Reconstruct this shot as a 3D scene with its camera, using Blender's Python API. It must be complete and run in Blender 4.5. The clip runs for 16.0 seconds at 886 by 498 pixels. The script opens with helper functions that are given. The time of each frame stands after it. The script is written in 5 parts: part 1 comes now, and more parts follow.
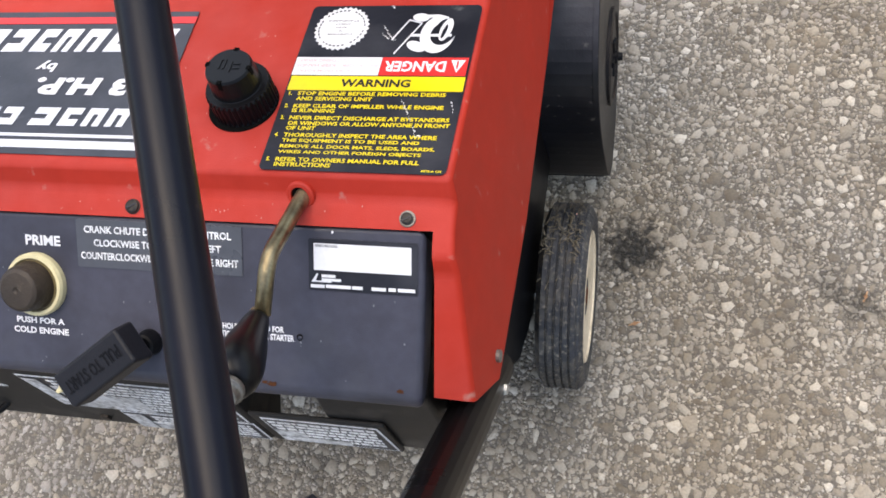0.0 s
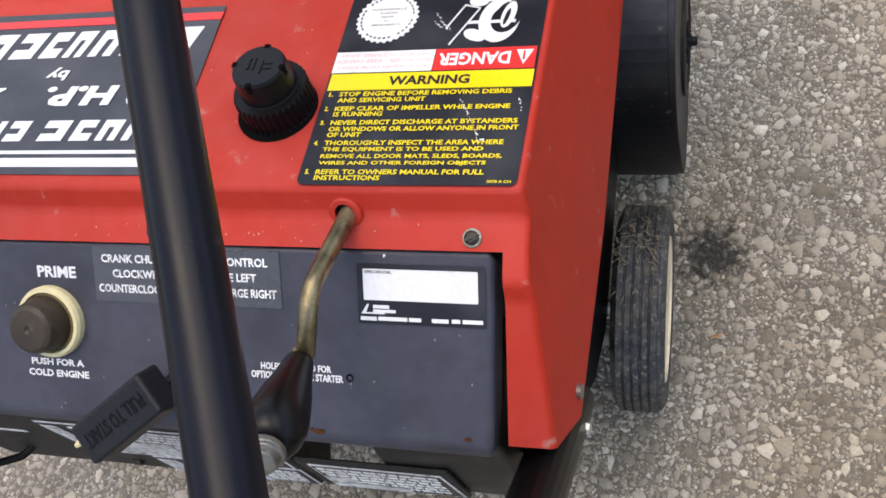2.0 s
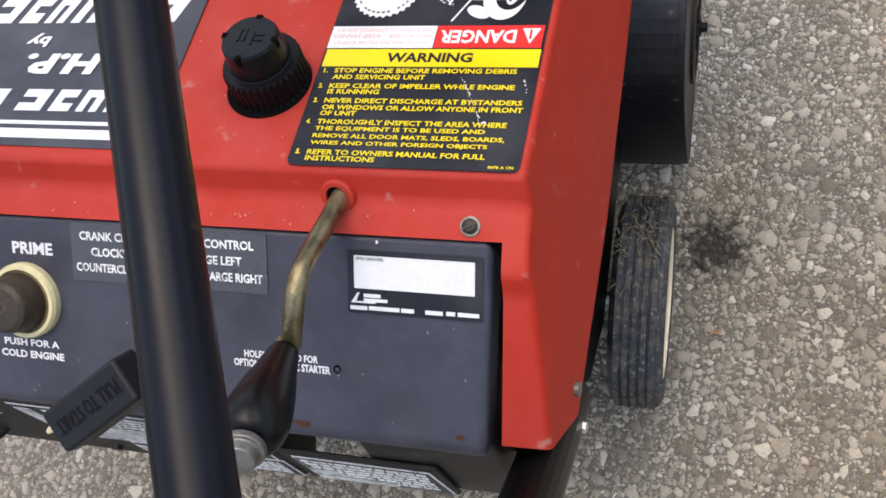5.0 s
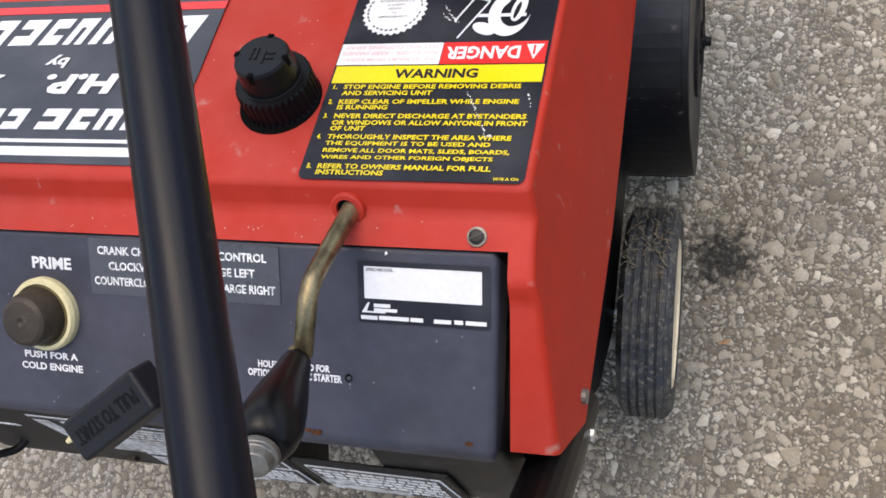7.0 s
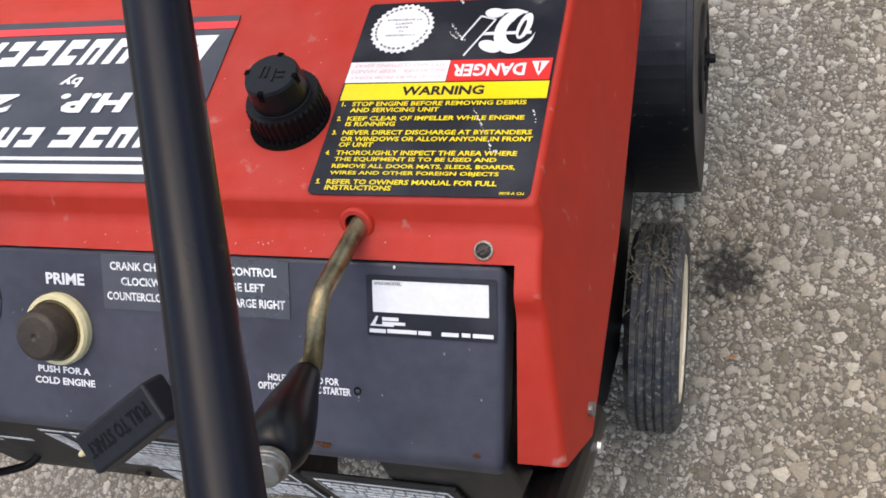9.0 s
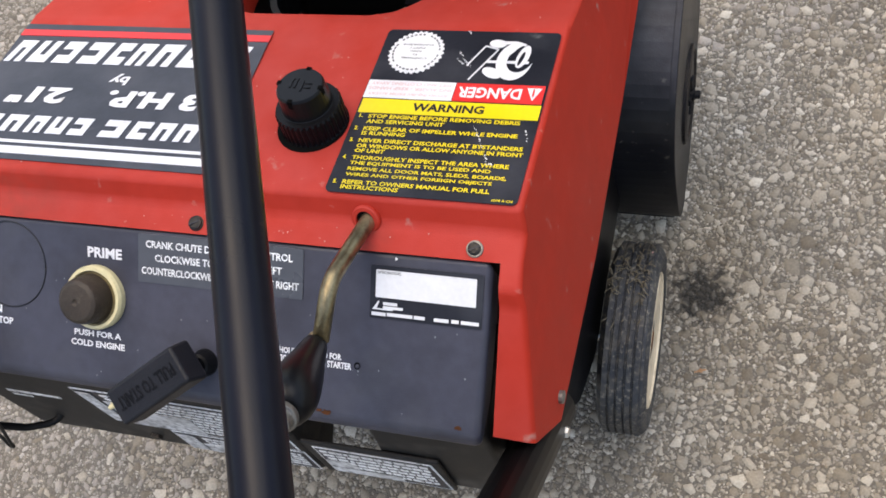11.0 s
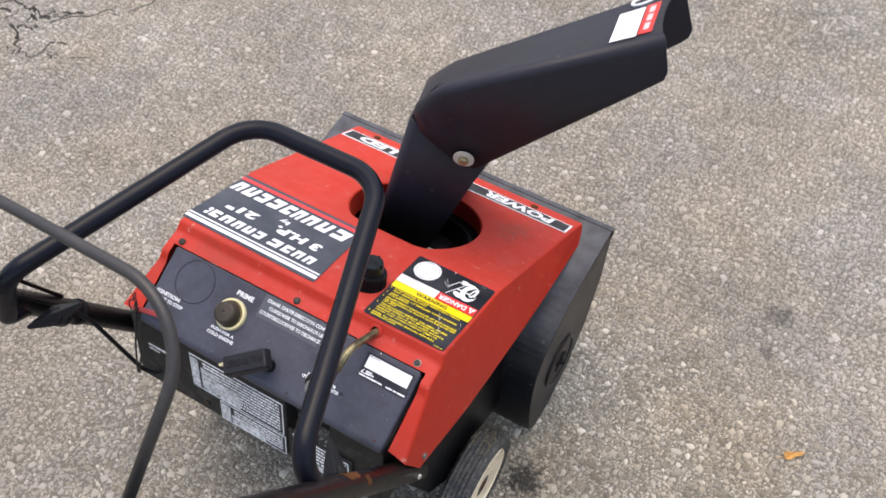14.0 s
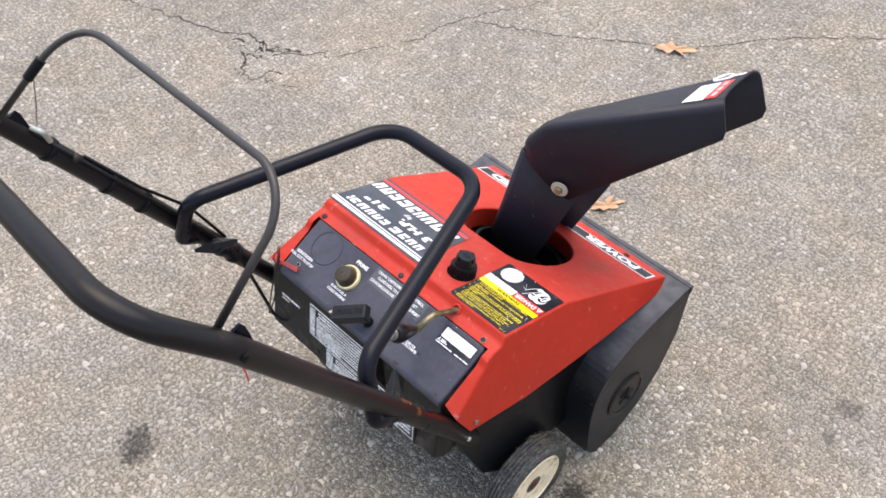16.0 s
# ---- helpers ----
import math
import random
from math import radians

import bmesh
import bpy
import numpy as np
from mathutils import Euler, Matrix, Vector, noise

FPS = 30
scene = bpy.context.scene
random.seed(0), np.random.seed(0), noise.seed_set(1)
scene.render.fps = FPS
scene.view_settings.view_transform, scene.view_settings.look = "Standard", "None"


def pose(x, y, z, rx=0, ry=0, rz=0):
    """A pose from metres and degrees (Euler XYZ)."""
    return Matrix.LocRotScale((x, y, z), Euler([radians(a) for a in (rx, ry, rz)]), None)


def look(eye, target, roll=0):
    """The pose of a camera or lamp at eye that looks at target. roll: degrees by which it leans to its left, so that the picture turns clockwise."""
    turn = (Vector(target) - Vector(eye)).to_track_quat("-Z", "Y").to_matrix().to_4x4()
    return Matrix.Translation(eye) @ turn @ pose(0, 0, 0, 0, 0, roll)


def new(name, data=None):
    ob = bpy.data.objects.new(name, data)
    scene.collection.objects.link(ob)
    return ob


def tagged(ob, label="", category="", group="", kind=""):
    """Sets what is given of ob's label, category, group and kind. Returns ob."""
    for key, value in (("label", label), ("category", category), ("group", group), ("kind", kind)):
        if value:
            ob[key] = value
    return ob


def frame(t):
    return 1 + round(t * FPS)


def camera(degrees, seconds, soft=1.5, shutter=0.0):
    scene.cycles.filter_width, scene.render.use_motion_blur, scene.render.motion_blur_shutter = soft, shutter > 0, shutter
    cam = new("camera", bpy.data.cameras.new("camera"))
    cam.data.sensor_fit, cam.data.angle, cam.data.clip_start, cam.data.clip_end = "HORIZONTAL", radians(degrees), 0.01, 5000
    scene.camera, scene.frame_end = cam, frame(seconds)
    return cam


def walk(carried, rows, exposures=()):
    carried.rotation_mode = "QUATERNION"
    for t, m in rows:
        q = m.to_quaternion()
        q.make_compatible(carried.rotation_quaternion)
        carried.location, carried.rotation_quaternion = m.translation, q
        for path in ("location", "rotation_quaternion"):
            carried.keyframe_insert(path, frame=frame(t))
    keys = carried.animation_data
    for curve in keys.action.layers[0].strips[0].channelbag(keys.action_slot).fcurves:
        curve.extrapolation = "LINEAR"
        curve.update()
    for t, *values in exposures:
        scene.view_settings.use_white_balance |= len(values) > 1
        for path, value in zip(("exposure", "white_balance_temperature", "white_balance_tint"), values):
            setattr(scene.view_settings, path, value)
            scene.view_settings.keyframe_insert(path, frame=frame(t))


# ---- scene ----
cam = camera(48.9, 16.0, soft=1.65, shutter=0.3)
PATH = [
    (0, (0.383, -0.184, 1.156), (-0.097, 0.364, -0.707), -36.2),
    (0.5, (0.373, -0.17, 1.141), (-0.139, 0.372, -0.715), -39.1),
    (1, (0.364, -0.166, 1.13), (-0.163, 0.381, -0.72), -39.5),
    (1.5, (0.36, -0.161, 1.109), (-0.186, 0.377, -0.738), -41.3),
    (2, (0.345, -0.144, 1.072), (-0.226, 0.388, -0.769), -43.2),
    (2.5, (0.343, -0.138, 1.05), (-0.22, 0.374, -0.799), -43.5),
    (3, (0.333, -0.131, 1.044), (-0.244, 0.37, -0.804), -43.8),
    (3.5, (0.332, -0.129, 1.043), (-0.233, 0.379, -0.807), -42.4),
    (4, (0.333, -0.129, 1.042), (-0.224, 0.365, -0.814), -42.8),
    (6.5, (0.34, -0.141, 1.056), (-0.228, 0.377, -0.79), -42.3),
    (7, (0.342, -0.14, 1.057), (-0.242, 0.389, -0.781), -42.8),
    (7.5, (0.343, -0.141, 1.059), (-0.257, 0.404, -0.769), -42.9),
    (8, (0.344, -0.142, 1.06), (-0.262, 0.409, -0.764), -42.8),
    (8.5, (0.344, -0.143, 1.061), (-0.257, 0.415, -0.763), -42.2),
    (9, (0.345, -0.145, 1.063), (-0.257, 0.42, -0.759), -42.1),
    (11.3, (0.382, -0.193, 1.173), (-0.214, 0.421, -0.635), -34.2),
    (11.5, (0.392, -0.205, 1.231), (-0.193, 0.47, -0.558), -29.1),
    (12, (0.439, -0.271, 1.398), (-0.181, 0.467, -0.354), -20.7),
    (12.5, (0.478, -0.317, 1.498), (-0.166, 0.415, -0.248), -17.6),
    (13, (0.493, -0.357, 1.557), (-0.094, 0.367, -0.212), -9.4),
    (13.5, (0.522, -0.435, 1.641), (-0.048, 0.46, -0.054), -2.9),
    (14, (0.59, -0.555, 1.73), (-0.035, 0.475, 0.133), -0.7),
    (14.5, (0.633, -0.675, 1.784), (-0.022, 0.456, 0.27), 1.3),
    (15, (0.697, -0.706, 1.803), (0.059, 0.48, 0.324), 5.2),
    (15.5, (0.833, -0.694, 1.820), (-0.069, 0.310, 0.343), 1.75),
    (16, (0.899, -0.719, 1.849), (-0.11, 0.215, 0.397), -1.8),
]
walk(cam, [(t, look(eye, target, roll)) for t, eye, target, roll in PATH],
     exposures=[(0.0, 1.44, 7600, 10), (2.5, 1.31, 7600, 10), (9.0, 1.30, 7600, 10), (11.5, 1.25, 7600, 10), (12.0, 1.20, 7600, 10), (13.0, 1.44, 7600, 10), (14.5, 1.54, 7600, 10), (16.0, 1.77, 7600, 10)])

# ---- light: an overcast sky ----
world = bpy.data.worlds.new("sky")
scene.world = world
world.use_nodes = True
wn = world.node_tree
sky = wn.nodes.new("ShaderNodeTexSky")
sky.sky_type = "NISHITA"
sky.sun_disc = False
sky.sun_elevation, sky.sun_rotation = radians(79), radians(-45)
sky.dust_density, sky.air_density = 2.5, 1.0
wn.links.new(sky.outputs[0], wn.nodes["Background"].inputs[0])
wn.nodes["Background"].inputs[1].default_value = 0.15
sun_data = bpy.data.lights.new("sun", "SUN")
sun_data.energy, sun_data.angle, sun_data.color = 0.8, radians(65), (0.90, 0.95, 1.0)
sun = new("sun", sun_data)
sun.matrix_world = look((0.6, 1.4, 6), (0, 0, 0))


# ---- materials ----
def material(name, colour, rough=0.5, metal=0.0, vary=0.25, scale=40.0, bump=0.1, bump_scale=300.0,
             dirt=None, dirt_amount=0.0, dirt_scale=12.0, rough_vary=0.1, coat=0.0, bump_dist=0.002, spec=0.5, haze=None, dust_skylight=None, stains=()):
    """Painted, plastic or metal surface: colour varied at two scales, specks or dirt, uneven gloss and a fine relief."""
    m = bpy.data.materials.new(name)
    m.use_nodes = True
    nt = m.node_tree
    b = nt.nodes["Principled BSDF"]
    tc = nt.nodes.new("ShaderNodeTexCoord")

    def noise_tex(sc, detail=5.0):
        n = nt.nodes.new("ShaderNodeTexNoise")
        n.inputs["Scale"].default_value, n.inputs["Detail"].default_value = sc, detail
        nt.links.new(tc.outputs["Object"], n.inputs["Vector"])
        return n

    def ramp(src, a, c):
        r = nt.nodes.new("ShaderNodeMapRange")
        r.inputs["From Min"].default_value, r.inputs["From Max"].default_value = 0.3, 0.7
        r.inputs["To Min"].default_value, r.inputs["To Max"].default_value = a, c
        nt.links.new(src, r.inputs["Value"])
        return r

    fine, wide = noise_tex(scale * 6), noise_tex(scale * 0.35)
    add = nt.nodes.new("ShaderNodeMath")
    add.operation = "MULTIPLY"
    nt.links.new(ramp(fine.outputs["Fac"], 1 - vary * 0.5, 1 + vary * 0.5).outputs[0], add.inputs[0])
    nt.links.new(ramp(wide.outputs["Fac"], 1 - vary, 1 + vary).outputs[0], add.inputs[1])
    mul = nt.nodes.new("ShaderNodeVectorMath")
    mul.operation = "SCALE"
    mul.inputs[0].default_value = colour
    nt.links.new(add.outputs[0], mul.inputs["Scale"])
    out = mul.outputs[0]
    if dirt:
        d = noise_tex(dirt_scale, 9.0)
        r = nt.nodes.new("ShaderNodeMapRange")
        r.inputs["From Min"].default_value, r.inputs["From Max"].default_value = 0.72 - dirt_amount * 0.4, 0.78
        nt.links.new(d.outputs["Fac"], r.inputs["Value"])
        mix = nt.nodes.new("ShaderNodeMix")
        mix.data_type = "RGBA"
        nt.links.new(r.outputs[0], mix.inputs["Factor"])
        nt.links.new(out, mix.inputs["A"])
        mix.inputs["B"].default_value = (*dirt, 1)
        out = mix.outputs["Result"]
    if haze:
        tone, amount, size = haze
        d = noise_tex(size, 6.0)
        r = nt.nodes.new("ShaderNodeMapRange")
        r.inputs["From Min"].default_value, r.inputs["From Max"].default_value = 0.48, 0.78
        r.inputs["To Max"].default_value = amount
        nt.links.new(d.outputs["Fac"], r.inputs["Value"])
        mix = nt.nodes.new("ShaderNodeMix")
        mix.data_type = "RGBA"
        nt.links.new(r.outputs[0], mix.inputs["Factor"])
        nt.links.new(out, mix.inputs["A"])
        mix.inputs["B"].default_value = (*tone, 1)
        out = mix.outputs["Result"]
    if dust_skylight:
        # dust and bleaching on upward faces; on the housing also painted sky light
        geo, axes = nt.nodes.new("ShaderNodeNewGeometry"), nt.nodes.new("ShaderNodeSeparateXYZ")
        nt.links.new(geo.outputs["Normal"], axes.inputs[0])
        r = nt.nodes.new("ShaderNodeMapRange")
        tone, amount, r.inputs["From Min"].default_value, r.inputs["From Max"].default_value = dust_skylight
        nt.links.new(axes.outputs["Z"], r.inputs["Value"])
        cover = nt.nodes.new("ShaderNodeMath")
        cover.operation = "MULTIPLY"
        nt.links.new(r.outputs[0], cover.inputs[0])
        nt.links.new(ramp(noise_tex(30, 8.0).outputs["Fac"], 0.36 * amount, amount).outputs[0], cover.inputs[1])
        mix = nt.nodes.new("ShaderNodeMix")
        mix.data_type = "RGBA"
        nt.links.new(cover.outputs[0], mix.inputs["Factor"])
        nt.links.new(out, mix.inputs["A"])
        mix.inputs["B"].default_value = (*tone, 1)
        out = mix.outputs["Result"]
    for at, size, tone, amount in stains:
        dist = nt.nodes.new("ShaderNodeVectorMath")
        dist.operation = "DISTANCE"
        nt.links.new(tc.outputs["Object"], dist.inputs[0])
        dist.inputs[1].default_value = at
        r = nt.nodes.new("ShaderNodeMapRange")
        r.inputs["From Min"].default_value, r.inputs["From Max"].default_value = size, size * 0.15
        nt.links.new(dist.outputs["Value"], r.inputs["Value"])
        cover = nt.nodes.new("ShaderNodeMath")
        cover.operation = "MULTIPLY"
        nt.links.new(r.outputs[0], cover.inputs[0])
        nt.links.new(ramp(noise_tex(85, 7.0).outputs["Fac"], 0.0, amount).outputs[0], cover.inputs[1])
        mix = nt.nodes.new("ShaderNodeMix")
        mix.data_type = "RGBA"
        nt.links.new(cover.outputs[0], mix.inputs["Factor"])
        nt.links.new(out, mix.inputs["A"])
        mix.inputs["B"].default_value = (*tone, 1)
        out = mix.outputs["Result"]
    nt.links.new(out, b.inputs["Base Color"])
    rg = ramp(wide.outputs["Fac"], max(0.02, rough - rough_vary), min(1, rough + rough_vary))
    nt.links.new(rg.outputs[0], b.inputs["Roughness"])
    b.inputs["Metallic"].default_value = metal
    b.inputs["Coat Weight"].default_value = coat
    b.inputs["Specular IOR Level"].default_value = spec
    if bump:
        bn = nt.nodes.new("ShaderNodeBump")
        bn.inputs["Strength"].default_value, bn.inputs["Distance"].default_value = bump, bump_dist
        nt.links.new(noise_tex(bump_scale, 3.0).outputs["Fac"], bn.inputs["Height"])
        nt.links.new(bn.outputs[0], b.inputs["Normal"])
    return m


# brown smudges on the front slope of the hood and a darker patch below the crank
STAINS = (((0.165, 0.385, 0.424), 0.045, (0.17, 0.062, 0.045), 0.75), ((0.158, 0.352, 0.443), 0.030, (0.17, 0.062, 0.045), 0.6), ((0.190, 0.430, 0.399), 0.030, (0.18, 0.060, 0.045), 0.5),
          ((0.129, 0.010, 0.564), 0.020, (0.15, 0.045, 0.035), 0.6), ((-0.16, 0.012, 0.564), 0.060, (0.20, 0.050, 0.038), 0.5))
M_RED = material("red_plastic", (0.388, 0.0285, 0.0165), 0.50, spec=0.05, vary=0.12, scale=10, bump=0.25, bump_scale=900, bump_dist=0.0006,
                 dirt=(0.36, 0.2, 0.17), dirt_amount=0.12, dirt_scale=60, rough_vary=0.14, haze=((0.285, 0.029, 0.018), 0.45, 9.0), dust_skylight=((0.385, 0.078, 0.075), 0.42, 0.55, 0.93),
                 stains=STAINS)
M_PANEL = material("charcoal_plastic", (0.039, 0.040, 0.057), 0.44, spec=0.34, vary=0.2, scale=18, bump=0.3, bump_scale=1100, bump_dist=0.0005,
                   dirt=(0.055, 0.056, 0.068), dirt_amount=0.5, dirt_scale=16, rough_vary=0.16, haze=((0.020, 0.020, 0.028), 0.9, 21.0))
M_BLACK = material("black_plastic", (0.004, 0.004, 0.005), 0.42, spec=0.14, vary=0.2, scale=20, bump=0.2, bump_scale=700, bump_dist=0.0006,
                   dirt=(0.1, 0.09, 0.08), dirt_amount=0.08, dirt_scale=40)
M_CHUTE = material("chute_plastic", (0.0135, 0.0125, 0.0195), 0.50, spec=0.26, vary=0.2, scale=16, bump=0.4, bump_scale=500, bump_dist=0.0008,
                   dirt=(0.1, 0.09, 0.09), dirt_amount=0.05, dirt_scale=50)
# upward faces coloured paler: dust plus the sky light they catch, painted in
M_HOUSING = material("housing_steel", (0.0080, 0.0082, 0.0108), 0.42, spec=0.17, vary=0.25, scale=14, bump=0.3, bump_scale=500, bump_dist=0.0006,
                     dirt=(0.09, 0.08, 0.07), dirt_amount=0.16, dirt_scale=120, haze=((0.040, 0.039, 0.039), 0.45, 11.0), dust_skylight=((0.080, 0.082, 0.094), 0.95, 0.62, 0.97))
M_TUBE = material("tube_enamel", (0.0034, 0.0038, 0.0078), 0.33, spec=0.16, vary=0.2, scale=25, bump=0.15, bump_scale=600, bump_dist=0.0004,
                  dirt=(0.07, 0.045, 0.035), dirt_amount=0.1, dirt_scale=30)
M_RUST_TUBE = material("worn_tube", (0.0095, 0.0080, 0.0085), 0.36, spec=0.18, vary=0.3, scale=20, bump=0.3, bump_scale=500, bump_dist=0.0005,
                       dirt=(0.07, 0.032, 0.022), dirt_amount=0.2, dirt_scale=24)
M_BRASS = material("plated_rod", (0.25, 0.205, 0.120), 0.38, metal=0.9, vary=0.3, scale=60, bump=0.2, bump_scale=500,
                   dirt=(0.07, 0.05, 0.03), dirt_amount=0.5, dirt_scale=70)
M_STEEL = material("zinc_steel", (0.42, 0.41, 0.39), 0.35, metal=0.9, vary=0.25, scale=60, bump=0.15, bump_scale=700,
                   dirt=(0.14, 0.1, 0.06), dirt_amount=0.25, dirt_scale=70)
M_DULL = material("dull_zinc", (0.19, 0.18, 0.165), 0.45, metal=0.85, vary=0.3, scale=60, bump=0.2, bump_scale=600,
                  dirt=(0.1, 0.07, 0.045), dirt_amount=0.4, dirt_scale=80)
M_SCREW = material("dull_screw", (0.018, 0.015, 0.013), 0.45, metal=0.5, vary=0.3, scale=80, bump=0.2)
M_TYRE = material("rubber", (0.015, 0.017, 0.022), 0.6, vary=0.4, scale=30, bump=0.7, bump_scale=260,
                  dirt=(0.21, 0.185, 0.145), dirt_amount=0.44, dirt_scale=230, haze=((0.095, 0.083, 0.066), 0.75, 70.0))
M_CREAM = material("cream_plastic", (0.68, 0.55, 0.39), 0.45, vary=0.18, scale=30, bump=0.1,
                   dirt=(0.16, 0.11, 0.06), dirt_amount=0.42, dirt_scale=48)
M_RING = material("aged_ring", (0.52, 0.46, 0.27), 0.45, vary=0.15, scale=30, bump=0.1,
                  dirt=(0.25, 0.18, 0.08), dirt_amount=0.25, dirt_scale=60)
M_WELL = material("stained_well", (0.10, 0.075, 0.030), 0.5, vary=0.3, scale=60, bump=0.1)
M_GRIP = material("matt_black_plastic", (0.008, 0.008, 0.011), 0.46, spec=0.24, vary=0.2, scale=20, bump=0.3, bump_scale=700, bump_dist=0.0006,
                  dirt=(0.1, 0.09, 0.08), dirt_amount=0.1, dirt_scale=40)
M_BULB = material("brown_rubber", (0.034, 0.025, 0.018), 0.45, spec=0.3, vary=0.25, scale=40, bump=0.3, bump_scale=400,
                  dirt=(0.12, 0.1, 0.08), dirt_amount=0.15, dirt_scale=70)
M_DECAL = material("decal_black", (0.012, 0.013, 0.019), 0.4, spec=0.26, vary=0.2, scale=25, bump=0.05,
                   dirt=(0.12, 0.12, 0.12), dirt_amount=0.06, dirt_scale=45, haze=((0.045, 0.047, 0.056), 0.7, 24.0))
M_WHITE = material("decal_white", (0.64, 0.64, 0.66), 0.4, vary=0.08, scale=50, bump=0.03,
                   dirt=(0.4, 0.38, 0.36), dirt_amount=0.15, dirt_scale=90)
M_YELLOW = material("decal_yellow", (0.68, 0.53, 0.012), 0.4, vary=0.06, scale=50, bump=0.03,
                    dirt=(0.4, 0.3, 0.05), dirt_amount=0.06, dirt_scale=90)
M_REDINK = material("decal_red", (0.60, 0.02, 0.02), 0.4, vary=0.08, scale=50, bump=0.03)
M_KEY = material("key_red", (0.22, 0.016, 0.016), 0.45, vary=0.2, scale=60, bump=0.1)
M_FLECK = material("pale_chip", (0.42, 0.20, 0.18), 0.5, vary=0.3, scale=50, bump=0.0)
M_PINK = material("faded_ink", (0.62, 0.42, 0.43), 0.4, vary=0.1, scale=50, bump=0.0)
M_GREY = material("grey_sticker", (0.16, 0.17, 0.175), 0.45, vary=0.3, scale=60, bump=0.1,
                  dirt=(0.06, 0.06, 0.06), dirt_amount=0.35, dirt_scale=110)
M_PRINT = material("worn_print", (0.66, 0.67, 0.68), 0.45, vary=0.25, scale=60, bump=0.1,
                   dirt=(0.04, 0.04, 0.04), dirt_amount=0.45, dirt_scale=260)
M_WORN = material("worn_white_print", (0.56, 0.56, 0.57), 0.5, vary=0.3, scale=90, bump=0.1,
                  dirt=(0.015, 0.015, 0.015), dirt_amount=0.75, dirt_scale=170)
M_RUST = material("orange_rust", (0.082, 0.031, 0.013), 0.85, spec=0.1, vary=0.5, scale=80, bump=0.4)
M_KNOB = material("glossy_black", (0.004, 0.004, 0.005), 0.36, spec=0.2, vary=0.2, scale=20, bump=0.1, bump_scale=200, bump_dist=0.0005,
                  dirt=(0.08, 0.06, 0.05), dirt_amount=0.1, dirt_scale=60)
M_COVER = material("dusty_black_plastic", (0.011, 0.0105, 0.0105), 0.55, spec=0.22, vary=0.3, scale=20, bump=0.25, bump_scale=600, bump_dist=0.0006,
                   dirt=(0.060, 0.052, 0.045), dirt_amount=0.40, dirt_scale=28)
M_CRACK = material("crack_dirt", (0.022, 0.019, 0.016), 0.9, vary=0.4, scale=60, bump=0.3)
M_GAP = material("dark_gap", (0.003, 0.003, 0.003), 0.9, spec=0.05, vary=0.2, scale=20, bump=0.0)
M_BAIL = material("weathered_rod", (0.026, 0.023, 0.023), 0.42, spec=0.36, vary=0.3, scale=30, bump=0.2, bump_scale=500, bump_dist=0.0004,
                  dirt=(0.07, 0.05, 0.04), dirt_amount=0.12, dirt_scale=40)
M_WASHER = material("weathered_washer", (0.42, 0.40, 0.35), 0.5, metal=0.3, vary=0.2, scale=60, bump=0.15, bump_scale=500,
                    dirt=(0.16, 0.13, 0.09), dirt_amount=0.25, dirt_scale=120)
# decal black made paler: dust, and sky sheen put into the base colour
M_LABEL = material("dusty_sheen_decal", (0.026, 0.028, 0.038), 0.42, spec=0.4, vary=0.2, scale=25, bump=0.05,
                   dirt=(0.10, 0.10, 0.11), dirt_amount=0.06, dirt_scale=45, haze=((0.06, 0.062, 0.075), 0.7, 20.0))
M_STRAW = material("dry_grass", (0.105, 0.085, 0.056), 0.7, vary=0.3, scale=60, bump=0.2)
M_SHEET = material("clear_sticker", (0.050, 0.054, 0.064), 0.3, vary=0.12, scale=25, bump=0.05)
M_LEAF = material("dry_leaf", (0.40, 0.23, 0.125), 0.6, vary=0.35, scale=60, bump=0.4, bump_scale=200)
M_OCHRE = material("ochre_leaf", (0.42, 0.21, 0.050), 0.6, vary=0.3, scale=60, bump=0.4, bump_scale=200)
M_THREAD = material("red_thread", (0.45, 0.02, 0.03), 0.7, vary=0.2, scale=60, bump=0.0)


